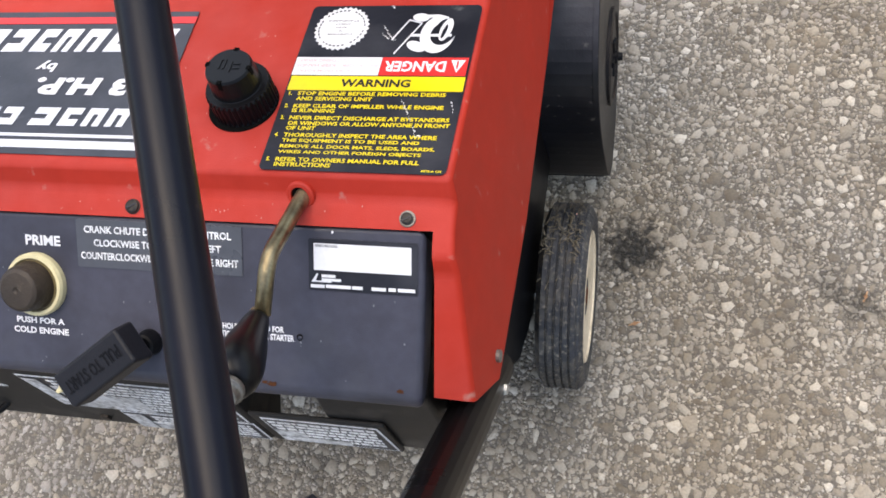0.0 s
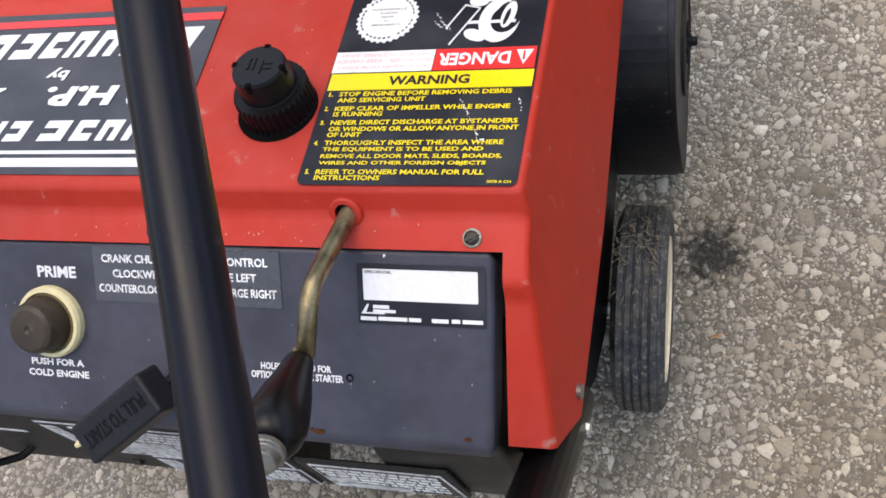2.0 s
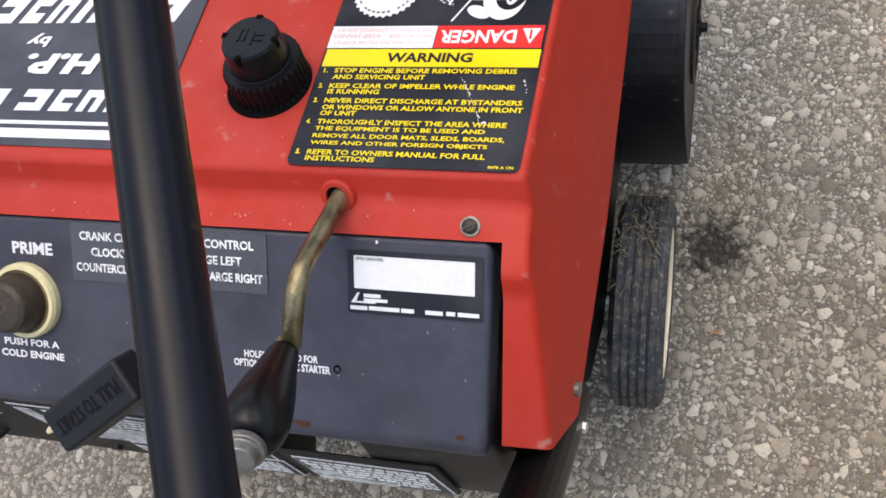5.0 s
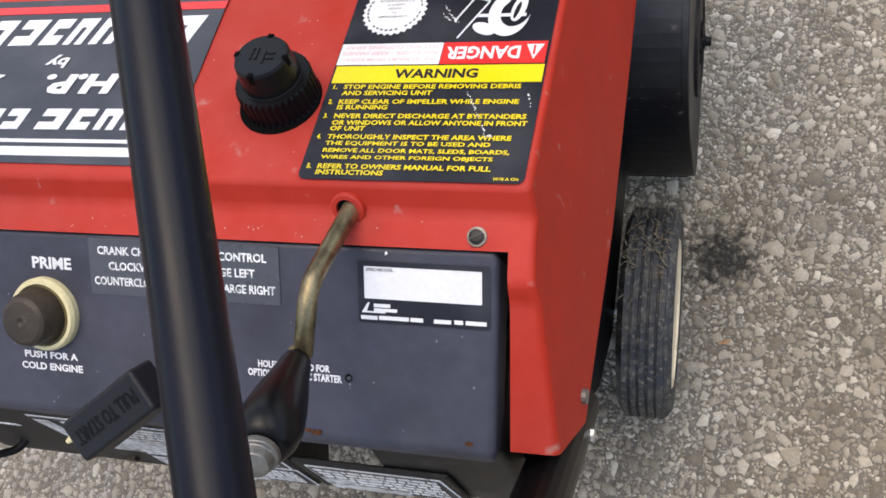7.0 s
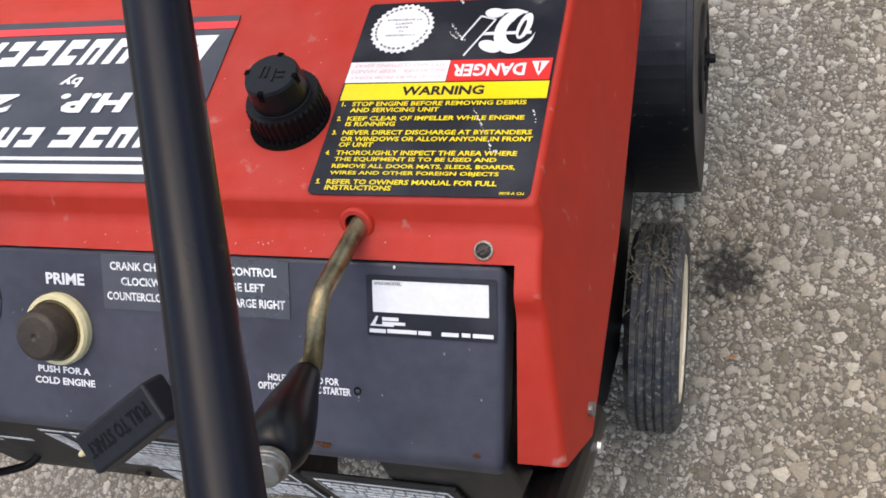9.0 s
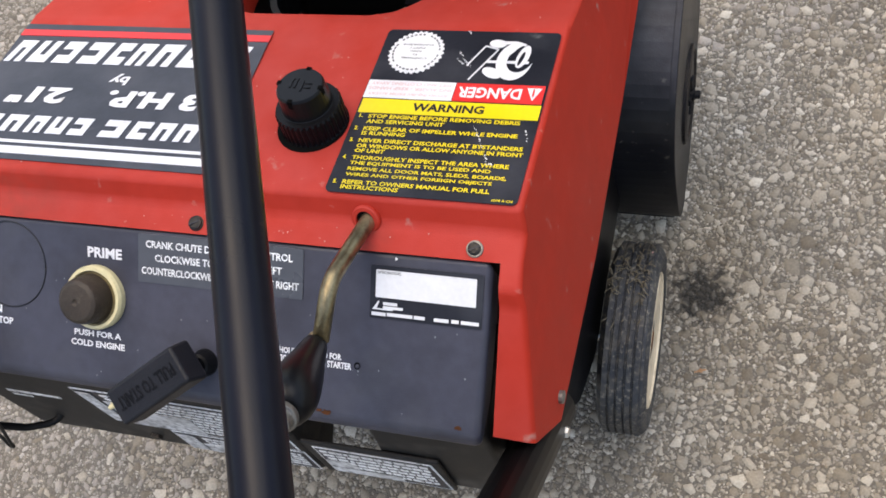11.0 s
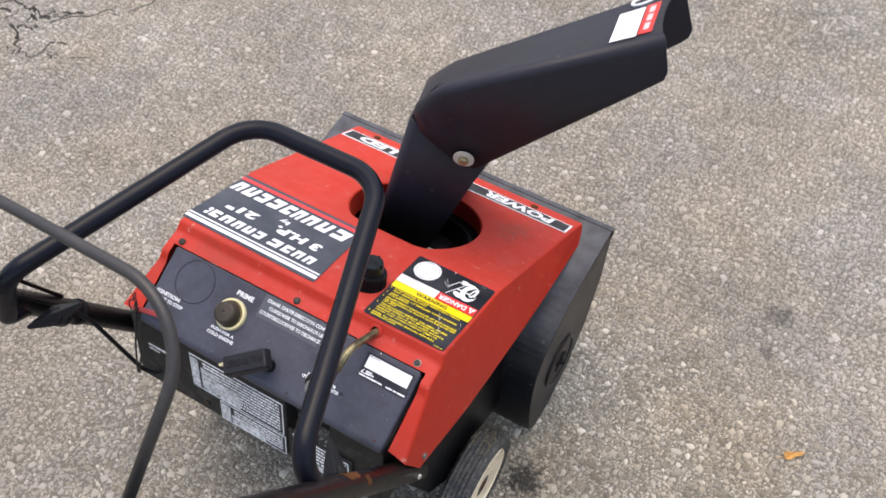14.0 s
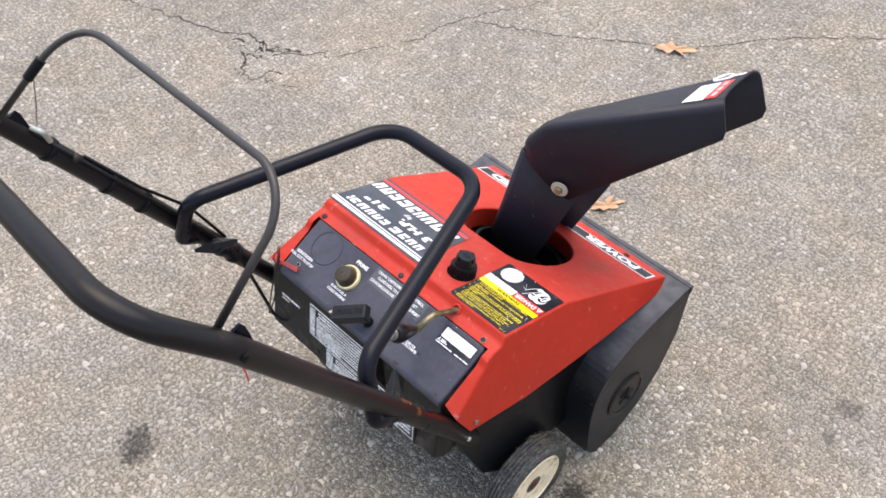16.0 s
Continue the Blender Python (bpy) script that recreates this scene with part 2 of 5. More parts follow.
def ground_material():
    m = bpy.data.materials.new("asphalt")
    m.use_nodes = True
    nt = m.node_tree
    b = nt.nodes["Principled BSDF"]
    tc = nt.nodes.new("ShaderNodeTexCoord")
    pos = tc.outputs["Object"]
    vor = nt.nodes.new("ShaderNodeTexVoronoi")
    vor.inputs["Scale"].default_value = 230
    vor.inputs["Randomness"].default_value = 1.0
    nt.links.new(pos, vor.inputs["Vector"])
    edge = nt.nodes.new("ShaderNodeTexVoronoi")
    edge.feature = "DISTANCE_TO_EDGE"
    edge.inputs["Scale"].default_value = 230
    nt.links.new(pos, edge.inputs["Vector"])
    sep = nt.nodes.new("ShaderNodeSeparateColor")
    nt.links.new(vor.outputs["Color"], sep.inputs[0])
    cr = nt.nodes.new("ShaderNodeValToRGB")
    cr.color_ramp.elements[0].color = (0.100, 0.089, 0.074, 1)
    cr.color_ramp.elements[1].color = (0.40, 0.38, 0.34, 1)
    e = cr.color_ramp.elements.new(0.45)
    e.color = (0.185, 0.169, 0.144, 1)
    e = cr.color_ramp.elements.new(0.8)
    e.color = (0.28, 0.262, 0.23, 1)
    nt.links.new(sep.outputs[0], cr.inputs[0])
    gap = nt.nodes.new("ShaderNodeMapRange")
    gap.inputs["From Min"].default_value, gap.inputs["From Max"].default_value = 0.03, 0.22
    nt.links.new(edge.outputs["Distance"], gap.inputs["Value"])
    mix = nt.nodes.new("ShaderNodeMix")
    mix.data_type = "RGBA"
    nt.links.new(gap.outputs[0], mix.inputs["Factor"])
    mix.inputs["A"].default_value = (0.114, 0.102, 0.085, 1)
    nt.links.new(cr.outputs[0], mix.inputs["B"])
    out = mix.outputs["Result"]
    wide = nt.nodes.new("ShaderNodeTexNoise")
    wide.inputs["Scale"].default_value, wide.inputs["Detail"].default_value = 2.2, 6
    nt.links.new(pos, wide.inputs["Vector"])
    wr = nt.nodes.new("ShaderNodeMapRange")
    wr.inputs["From Min"].default_value, wr.inputs["From Max"].default_value = 0.3, 0.7
    wr.inputs["To Min"].default_value, wr.inputs["To Max"].default_value = 0.84, 1.14
    nt.links.new(wide.outputs["Fac"], wr.inputs["Value"])
    mottle = nt.nodes.new("ShaderNodeTexNoise")
    mottle.inputs["Scale"].default_value, mottle.inputs["Detail"].default_value = 15, 7
    nt.links.new(pos, mottle.inputs["Vector"])
    mo = nt.nodes.new("ShaderNodeMapRange")
    mo.inputs["From Min"].default_value, mo.inputs["From Max"].default_value = 0.3, 0.7
    mo.inputs["To Min"].default_value, mo.inputs["To Max"].default_value = 0.86, 1.12
    nt.links.new(mottle.outputs["Fac"], mo.inputs["Value"])
    both = nt.nodes.new("ShaderNodeMath")
    both.operation = "MULTIPLY"
    nt.links.new(wr.outputs[0], both.inputs[0])
    nt.links.new(mo.outputs[0], both.inputs[1])
    # oil spots with ragged outlines
    ragged = nt.nodes.new("ShaderNodeTexNoise")
    ragged.inputs["Scale"].default_value, ragged.inputs["Detail"].default_value = 80, 9
    nt.links.new(pos, ragged.inputs["Vector"])
    factor = both.outputs[0]
    for sx, sy, size, depth in ((0.322, 0.168, 0.036, 0.85), (0.617, 0.769, 0.03, 0.5), (-0.438, -0.422, 0.042, 0.65), (-0.418, -0.445, 0.026, 0.5), (-0.467, -0.405, 0.022, 0.5), (0.582, 0.112, 0.022, 0.5), (0.549, 0.136, 0.020, 0.45),
                                (0.405, 2.035, 0.045, 0.4), (0.453, 2.387, 0.08, 0.45), (0.621, 0.665, 0.016, 0.45), (1.067, 0.671, 0.03, 0.4)):
        dist = nt.nodes.new("ShaderNodeVectorMath")
        dist.operation = "DISTANCE"
        nt.links.new(pos, dist.inputs[0])
        dist.inputs[1].default_value = (sx, sy, 0)
        sub = nt.nodes.new("ShaderNodeMath")
        sub.operation = "MULTIPLY_ADD"
        nt.links.new(ragged.outputs["Fac"], sub.inputs[0])
        sub.inputs[1].default_value = size * 2.6
        nt.links.new(dist.outputs["Value"], sub.inputs[2])
        mr = nt.nodes.new("ShaderNodeMapRange")
        mr.inputs["From Min"].default_value, mr.inputs["From Max"].default_value = size * 1.85, size * 2.55
        mr.inputs["To Min"].default_value, mr.inputs["To Max"].default_value = 1 - depth, 1
        nt.links.new(sub.outputs[0], mr.inputs["Value"])
        mm = nt.nodes.new("ShaderNodeMath")
        mm.operation = "MULTIPLY"
        nt.links.new(factor, mm.inputs[0])
        nt.links.new(mr.outputs[0], mm.inputs[1])
        factor = mm.outputs[0]
    sc = nt.nodes.new("ShaderNodeVectorMath")
    sc.operation = "SCALE"
    nt.links.new(out, sc.inputs[0])
    nt.links.new(factor, sc.inputs["Scale"])
    # warm and cool drifts of dust across the surface
    drift = nt.nodes.new("ShaderNodeTexNoise")
    drift.inputs["Scale"].default_value, drift.inputs["Detail"].default_value = 3.4, 5
    nt.links.new(pos, drift.inputs["Vector"])
    tint = nt.nodes.new("ShaderNodeValToRGB")
    tint.color_ramp.elements[0].position, tint.color_ramp.elements[1].position = 0.36, 0.64
    tint.color_ramp.elements[0].color, tint.color_ramp.elements[1].color = (0.995, 0.985, 0.985, 1), (1.065, 1.0, 0.92, 1)
    nt.links.new(drift.outputs["Fac"], tint.inputs[0])
    tm = nt.nodes.new("ShaderNodeVectorMath")
    tm.operation = "MULTIPLY"
    nt.links.new(sc.outputs[0], tm.inputs[0])
    nt.links.new(tint.outputs[0], tm.inputs[1])
    nt.links.new(tm.outputs[0], b.inputs["Base Color"])
    b.inputs["Roughness"].default_value = 0.85
    bn = nt.nodes.new("ShaderNodeBump")
    bn.inputs["Strength"].default_value, bn.inputs["Distance"].default_value = 0.6, 0.002
    nt.links.new(gap.outputs[0], bn.inputs["Height"])
    nt.links.new(bn.outputs[0], b.inputs["Normal"])
    return m, factor


def stone_material(name, cols):
    m, _ = ground_material()
    m.name = name
    nt = m.node_tree
    b = nt.nodes["Principled BSDF"]
    geo = nt.nodes.new("ShaderNodeNewGeometry")
    cr = nt.nodes.new("ShaderNodeValToRGB")
    cr.color_ramp.elements[0].color, cr.color_ramp.elements[1].color = (*cols[0][1], 1), (*cols[-1][1], 1)
    for p, c in cols[1:-1]:
        cr.color_ramp.elements.new(p).color = (*c, 1)
    nt.links.new(geo.outputs["Random Per Island"], cr.inputs[0])
    sc = [n for n in nt.nodes if n.type == "VECT_MATH" and n.operation == "SCALE"][0]
    grain = nt.nodes.new("ShaderNodeTexNoise")
    grain.inputs["Scale"].default_value, grain.inputs["Detail"].default_value = 420, 6
    tc = [n for n in nt.nodes if n.type == "TEX_COORD"][0]
    nt.links.new(tc.outputs["Object"], grain.inputs["Vector"])
    mr = nt.nodes.new("ShaderNodeMapRange")
    mr.inputs["From Min"].default_value, mr.inputs["From Max"].default_value = 0.25, 0.75
    mr.inputs["To Min"].default_value, mr.inputs["To Max"].default_value = 0.78, 1.22
    nt.links.new(grain.outputs["Fac"], mr.inputs["Value"])
    sc2 = nt.nodes.new("ShaderNodeVectorMath")
    sc2.operation = "SCALE"
    nt.links.new(cr.outputs[0], sc2.inputs[0])
    nt.links.new(mr.outputs[0], sc2.inputs["Scale"])
    nt.links.new(sc2.outputs[0], sc.inputs[0])
    bump = [n for n in nt.nodes if n.type == "BUMP"][0]
    nt.links.new(grain.outputs["Fac"], bump.inputs["Height"])
    bump.inputs["Strength"].default_value = 0.25
    return m


M_GROUND, _f = ground_material()
M_STONE = stone_material("aggregate", ((0.0, (0.128, 0.108, 0.082)), (0.2, (0.196, 0.173, 0.138)), (0.55, (0.265, 0.240, 0.198)), (0.87, (0.330, 0.304, 0.256)), (1.0, (0.430, 0.403, 0.350))))
# far stones: less contrast, and bluer to paint in the sky's grazing reflection
M_STONE_SKYLIT = stone_material("skylit_aggregate", ((0.0, (0.196, 0.177, 0.154)), (0.2, (0.225, 0.205, 0.182)), (0.55, (0.252, 0.232, 0.207)), (0.87, (0.278, 0.257, 0.231)), (1.0, (0.355, 0.333, 0.305))))


# ---- mesh helpers ----
def finish(ob, mat, smooth=False, bevel=0.0, segs=3, solid=0.0, crease=25):
    ob.data.materials.append(mat)
    if smooth or bevel:
        for p in ob.data.polygons:
            p.use_smooth = True
    if bevel:
        bv = ob.modifiers.new("bevel", "BEVEL")
        bv.width, bv.segments, bv.limit_method, bv.angle_limit = bevel, segs, "ANGLE", radians(crease)
        bv.harden_normals = True
    if solid:
        sd = ob.modifiers.new("solid", "SOLIDIFY")
        sd.thickness, sd.offset = solid, -1
    return ob


# how the chute and the handle sit on the machine: larger by a little and leaning by a few degrees
SEAT = Matrix.Translation((0.0053, 0.0489, -0.0502)) @ Matrix(((0.9993, 0.0160, -0.0329), (-0.0184, 0.9970, -0.0746), (0.0316, 0.0752, 0.9967))).to_4x4() @ Matrix.Scale(1.0611, 4)


def part(name, bm, mat, parent, label="", seat=None, **kw):
    """One mesh object from a bmesh, under a thing or a part."""
    if seat:
        bm.transform(seat)
    bmesh.ops.recalc_face_normals(bm, faces=bm.faces[:])
    me = bpy.data.meshes.new(name)
    bm.to_mesh(me)
    bm.free()
    ob = new(name, me)
    ob.parent = parent
    finish(ob, mat, **kw)
    return tagged(ob, label) if label else ob


def thing(name, label, category, at=(0, 0, 0), group="", kind=""):
    e = new(name)
    e.location = at
    e.empty_display_size = 0.05
    return tagged(e, label, category, group, kind)


def bm_faces(verts, faces):
    bm = bmesh.new()
    vs = [bm.verts.new(v) for v in verts]
    for f in faces:
        bm.faces.new([vs[i] for i in f])
    return bm


def bm_box(x0, x1, y0, y1, z0, z1):
    v = [(x, y, z) for x in (x0, x1) for y in (y0, y1) for z in (z0, z1)]
    return bm_faces(v, [(0, 1, 3, 2), (4, 6, 7, 5), (0, 4, 5, 1), (2, 3, 7, 6), (0, 2, 6, 4), (1, 5, 7, 3)])


def bm_prism(outline, x0, x1):
    """A solid with the outline (y, z), from x0 to x1."""
    n = len(outline)
    v = [(x0, y, z) for y, z in outline] + [(x1, y, z) for y, z in outline]
    return bm_faces(v, [tuple(range(n))[::-1], tuple(range(n, 2 * n))] + [(i, (i + 1) % n, n + (i + 1) % n, n + i) for i in range(n)])


def fillet(pts, rads, n=8):
    """A line through points with rounded corners."""
    pts = [Vector(p) for p in pts]
    out = [pts[0]]
    for i in range(1, len(pts) - 1):
        a, b, c = pts[i - 1], pts[i], pts[i + 1]
        u, v = (a - b).normalized(), (c - b).normalized()
        ang = u.angle(v)
        d = min(rads[i - 1] / math.tan(ang / 2), 0.45 * (a - b).length, 0.48 * (c - b).length)
        p, q, w = b + u * d, b + v * d, math.sin(ang / 2)
        for k in range(n):
            s = k / (n - 1)
            k0, k1, k2 = (1 - s) ** 2, 2 * w * s * (1 - s), s * s
            out.append((p * k0 + b * k1 + q * k2) / (k0 + k1 + k2))
    return out + [pts[-1]]


def bm_tube(line, radius, sides=16, radii=None):
    """A round bar along a line, closed at its ends."""
    line = [Vector(p) for p in line]
    bm = bmesh.new()
    rings, up = [], None
    for i, p in enumerate(line):
        d = (line[min(i + 1, len(line) - 1)] - line[max(i - 1, 0)]).normalized()
        if up is None:
            up = d.orthogonal().normalized()
        up = (up - d * up.dot(d)).normalized()
        side = d.cross(up)
        r = radii[i] if radii else radius
        rings.append([bm.verts.new(p + (up * math.cos(a) + side * math.sin(a)) * r) for a in (2 * math.pi * k / sides for k in range(sides))])
    for a, b in zip(rings, rings[1:]):
        for k in range(sides):
            bm.faces.new((a[k], a[(k + 1) % sides], b[(k + 1) % sides], b[k]))
    bm.faces.new(rings[0][::-1])
    bm.faces.new(rings[-1])
    return bm


def bm_lathe(profile, base, axis, sides=32, capped=True):
    """A turned solid: profile rows of (radius, height) along an axis from base."""
    axis = Vector(axis).normalized()
    up = axis.orthogonal().normalized()
    side = axis.cross(up)
    bm = bmesh.new()
    rings = []
    for r, h in profile:
        rings.append([bm.verts.new(Vector(base) + axis * h + (up * math.cos(a) + side * math.sin(a)) * max(r, 1e-4))
                      for a in (2 * math.pi * k / sides for k in range(sides))])
    for a, b in zip(rings, rings[1:]):
        for k in range(sides):
            bm.faces.new((a[k], a[(k + 1) % sides], b[(k + 1) % sides], b[k]))
    if capped:
        bm.faces.new(rings[0][::-1])
        bm.faces.new(rings[-1])
    else:
        for k in range(sides):
            bm.faces.new((rings[-1][k], rings[-1][(k + 1) % sides], rings[0][(k + 1) % sides], rings[0][k]))
    return bm


class Plane:
    """A sloping plane across the machine: z = z0 + slope * (y - y0). stretch, shift: the rows of a print laid on it."""

    def __init__(self, y0, z0, slope, stretch=1.0, shift=0.0):
        self.y0, self.z0, self.slope, self.stretch, self.shift = y0, z0, slope, stretch, shift
        self.normal = Vector((0, -slope, 1)).normalized()

    def at(self, x, y, lift=0.0):
        y = y * self.stretch + self.shift
        return Vector((x, y, self.z0 + self.slope * (y - self.y0))) + self.normal * lift


def bm_decal(plane, outline, lift, thick=0.0004):
    """A thin flat sheet with an (x, y) outline on a plane."""
    n = len(outline)
    v = [plane.at(x, y, lift) for x, y in outline] + [plane.at(x, y, lift + thick) for x, y in outline]
    return bm_faces(v, [tuple(range(n))[::-1], tuple(range(n, 2 * n))] + [(i, (i + 1) % n, n + (i + 1) % n, n + i) for i in range(n)])


def rect(x0, x1, y0, y1):
    return [(x0, y0), (x1, y0), (x1, y1), (x0, y1)]


def letters(body, bold=0.0):
    """Flat lettering as vertices and faces, its width and its height scaled to 1 by 1 cap heights."""
    cu = bpy.data.curves.new("lettering", "FONT")
    cu.body, cu.size, cu.offset, cu.resolution_u = body, 1.0, bold, 2
    ob = new("lettering", cu)
    dg = bpy.context.evaluated_depsgraph_get()
    me = bpy.data.meshes.new_from_object(ob.evaluated_get(dg))
    vs = [v.co.copy() for v in me.vertices]
    fs = [tuple(p.vertices) for p in me.polygons]
    bpy.data.objects.remove(ob)
    bpy.data.curves.remove(cu)
    bpy.data.meshes.remove(me)
    x0, x1 = min(v.x for v in vs), max(v.x for v in vs)
    y0, y1 = min(v.y for v in vs), max(v.y for v in vs)
    return [((v.x - x0) / (x1 - x0), (v.y - y0) / (y1 - y0)) for v in vs], fs


def lettering(body, place, box, mat, parent, turned=False, slant=0.0, bold=0.02):
    """Words laid on a surface: place(x, y) gives the point, box = (x0, x1, y0, y1). turned: read from the other side."""
    vs, fs = letters(body, bold)
    x0, x1, y0, y1 = box
    pts = []
    for u, v in vs:
        u, v = (1 - u, 1 - v) if turned else (u, v)
        pts.append(place(x0 + (x1 - x0) * u + slant * (y1 - y0) * v, y0 + (y1 - y0) * v))
    bm = bm_faces([], [])
    vv = [bm.verts.new(p) for p in pts]
    for f in fs:
        try:
            bm.faces.new([vv[i] for i in f])
        except ValueError:
            pass
    return part("lettering", bm, mat, parent)


# ---- the setting: one sheet of old asphalt ----
def build_ground():
    r, n = 400.0, 64
    verts = [(0, 0, 0)] + [(r * math.cos(2 * math.pi * i / n), r * math.sin(2 * math.pi * i / n), 0) for i in range(n)]
    ground = part("ground", bm_faces(verts, [(0, 1 + i, 1 + (i + 1) % n) for i in range(n)]), M_GROUND, None)
    tagged(ground, "weathered grey-brown asphalt with exposed stone aggregate", "ground", kind="structure")
    return ground


def build_aggregate(parent):
    """Angular stones set in the asphalt, a millimetre proud."""
    rng, rng_edge = np.random.default_rng(4), random.Random(4)
    x0, x1, y0, y1, cell = -2.5, 2.0, -1.3, 2.7, 0.0015
    full = np.zeros((int((y1 - y0) / cell) + 40, int((x1 - x0) / cell) + 40), dtype=bool)
    found = []
    for low, high_r, tries, zone in ((0.0080, 0.0112, 16000, 0), (0.0060, 0.0080, 90000, 0), (0.0046, 0.0060, 170000, 0), (0.0033, 0.0046, 260000, 2), (0.0022, 0.0033, 220000, 1), (0.0016, 0.0022, 120000, 1)):
        ax0, ax1, ay0, ay1 = ((x0, x1, y0, y1), (-0.35, 1.0, -0.6, 0.7), (-1.5, 1.4, -0.8, 1.5))[zone]
        spot = np.stack([rng.uniform(ax0, ax1, tries), rng.uniform(ay0, ay1, tries), rng.uniform(low, high_r, tries)], 1)
        for px, py, pr in spot.tolist():
            ix, iy, w = int((px - x0) / cell) + 10, int((py - y0) / cell) + 10, int(pr / cell * 0.78)
            rim = min(px - x0, x1 - px, py - y0, y1 - py) / 0.5
            if rim < 1 and rng_edge.random() > rim:
                continue
            if full[iy, ix] or full[iy - w:iy + w + 1:max(w, 1), ix - w:ix + w + 1:max(w, 1)].any():
                continue
            full[iy - w:iy + w + 1, ix - w:ix + w + 1] = True
            found.append((px, py, pr))
    found = np.array(found)
    c, n, k = found[:, :2], len(found), 5
    size = found[:, 2] * rng.uniform(0.8, 1.05, n)
    squash, turn = rng.uniform(0.48, 1.0, n), rng.uniform(0, 2 * math.pi, n)
    ang = (np.arange(k)[None] + rng.uniform(-0.42, 0.42, (n, k))) * 2 * math.pi / k
    rad = size[:, None] * rng.uniform(0.82, 1.3, (n, k))
    lx, ly = rad * np.cos(ang), rad * np.sin(ang) * squash[:, None]
    wx = lx * np.cos(turn)[:, None] - ly * np.sin(turn)[:, None]
    wy = lx * np.sin(turn)[:, None] + ly * np.cos(turn)[:, None]
    high = rng.uniform(0.0004, 0.0012, n)
    tilt = rng.normal(0, 0.07, (n, 2))
    verts = np.zeros((n, 2 * k, 3))
    verts[:, :k, 0], verts[:, :k, 1], verts[:, :k, 2] = c[:, :1] + wx, c[:, 1:] + wy, -0.0004
    verts[:, k:, 0], verts[:, k:, 1] = c[:, :1] + wx * 0.92, c[:, 1:] + wy * 0.92
    verts[:, k:, 2] = np.maximum(high[:, None] + wx * tilt[:, :1] + wy * tilt[:, 1:], 0.0002)
    base = np.arange(n)[:, None] * 2 * k
    quads = np.concatenate([base + np.array([[i, (i + 1) % k, k + (i + 1) % k, k + i]]) for i in range(k)], 1).reshape(-1, 4)
    tops = base + np.arange(k, 2 * k)[None]
    loops = np.concatenate([quads.ravel(), tops.ravel()])
    starts = np.concatenate([np.arange(len(quads)) * 4, len(quads) * 4 + np.arange(n) * k])
    me = bpy.data.meshes.new("aggregate")
    me.vertices.add(n * 2 * k)
    me.vertices.foreach_set("co", verts.ravel())
    me.loops.add(len(loops))
    me.loops.foreach_set("vertex_index", loops)
    me.polygons.add(len(starts))
    me.polygons.foreach_set("loop_start", starts)
    me.update(calc_edges=True)
    me.validate()
    ob = new("aggregate", me)
    me.materials.append(M_STONE)
    me.materials.append(M_STONE_SKYLIT)
    # stones away from the machine get the flatter colours with painted sky reflection
    far = np.hypot((c[:, 0] - 0.3) / 0.75, (c[:, 1] - 0.05) / 0.55) + rng.uniform(-0.25, 0.25, n) > 1
    me.polygons.foreach_set("material_index", np.concatenate([np.repeat(far, k), far]).astype(np.int32))
    ob.parent = parent
    return tagged(ob, "pale and brown angular stones set in the asphalt", kind="stuff")


ground = build_ground()
build_aggregate(ground)

# ---- the snow thrower ----
machine = thing("snow_thrower", "red and black single-stage snow thrower standing on asphalt", "snow thrower")
HOOD_REAR = Plane(0.035, 0.580, -0.30)
HOOD_FRONT = Plane(0.196, 0.531, -0.565)
FASCIA = Plane(-0.104, 0.497, 6.0)
PLATE = Plane(0.0, 0.560, 0.52, 1.0, -0.0026)
PRINT = Plane(0.035, 0.580, -0.30, 1.107, -0.0073)
PANEL = Plane(0.0, 0.560, 0.52)
XT = 0.234


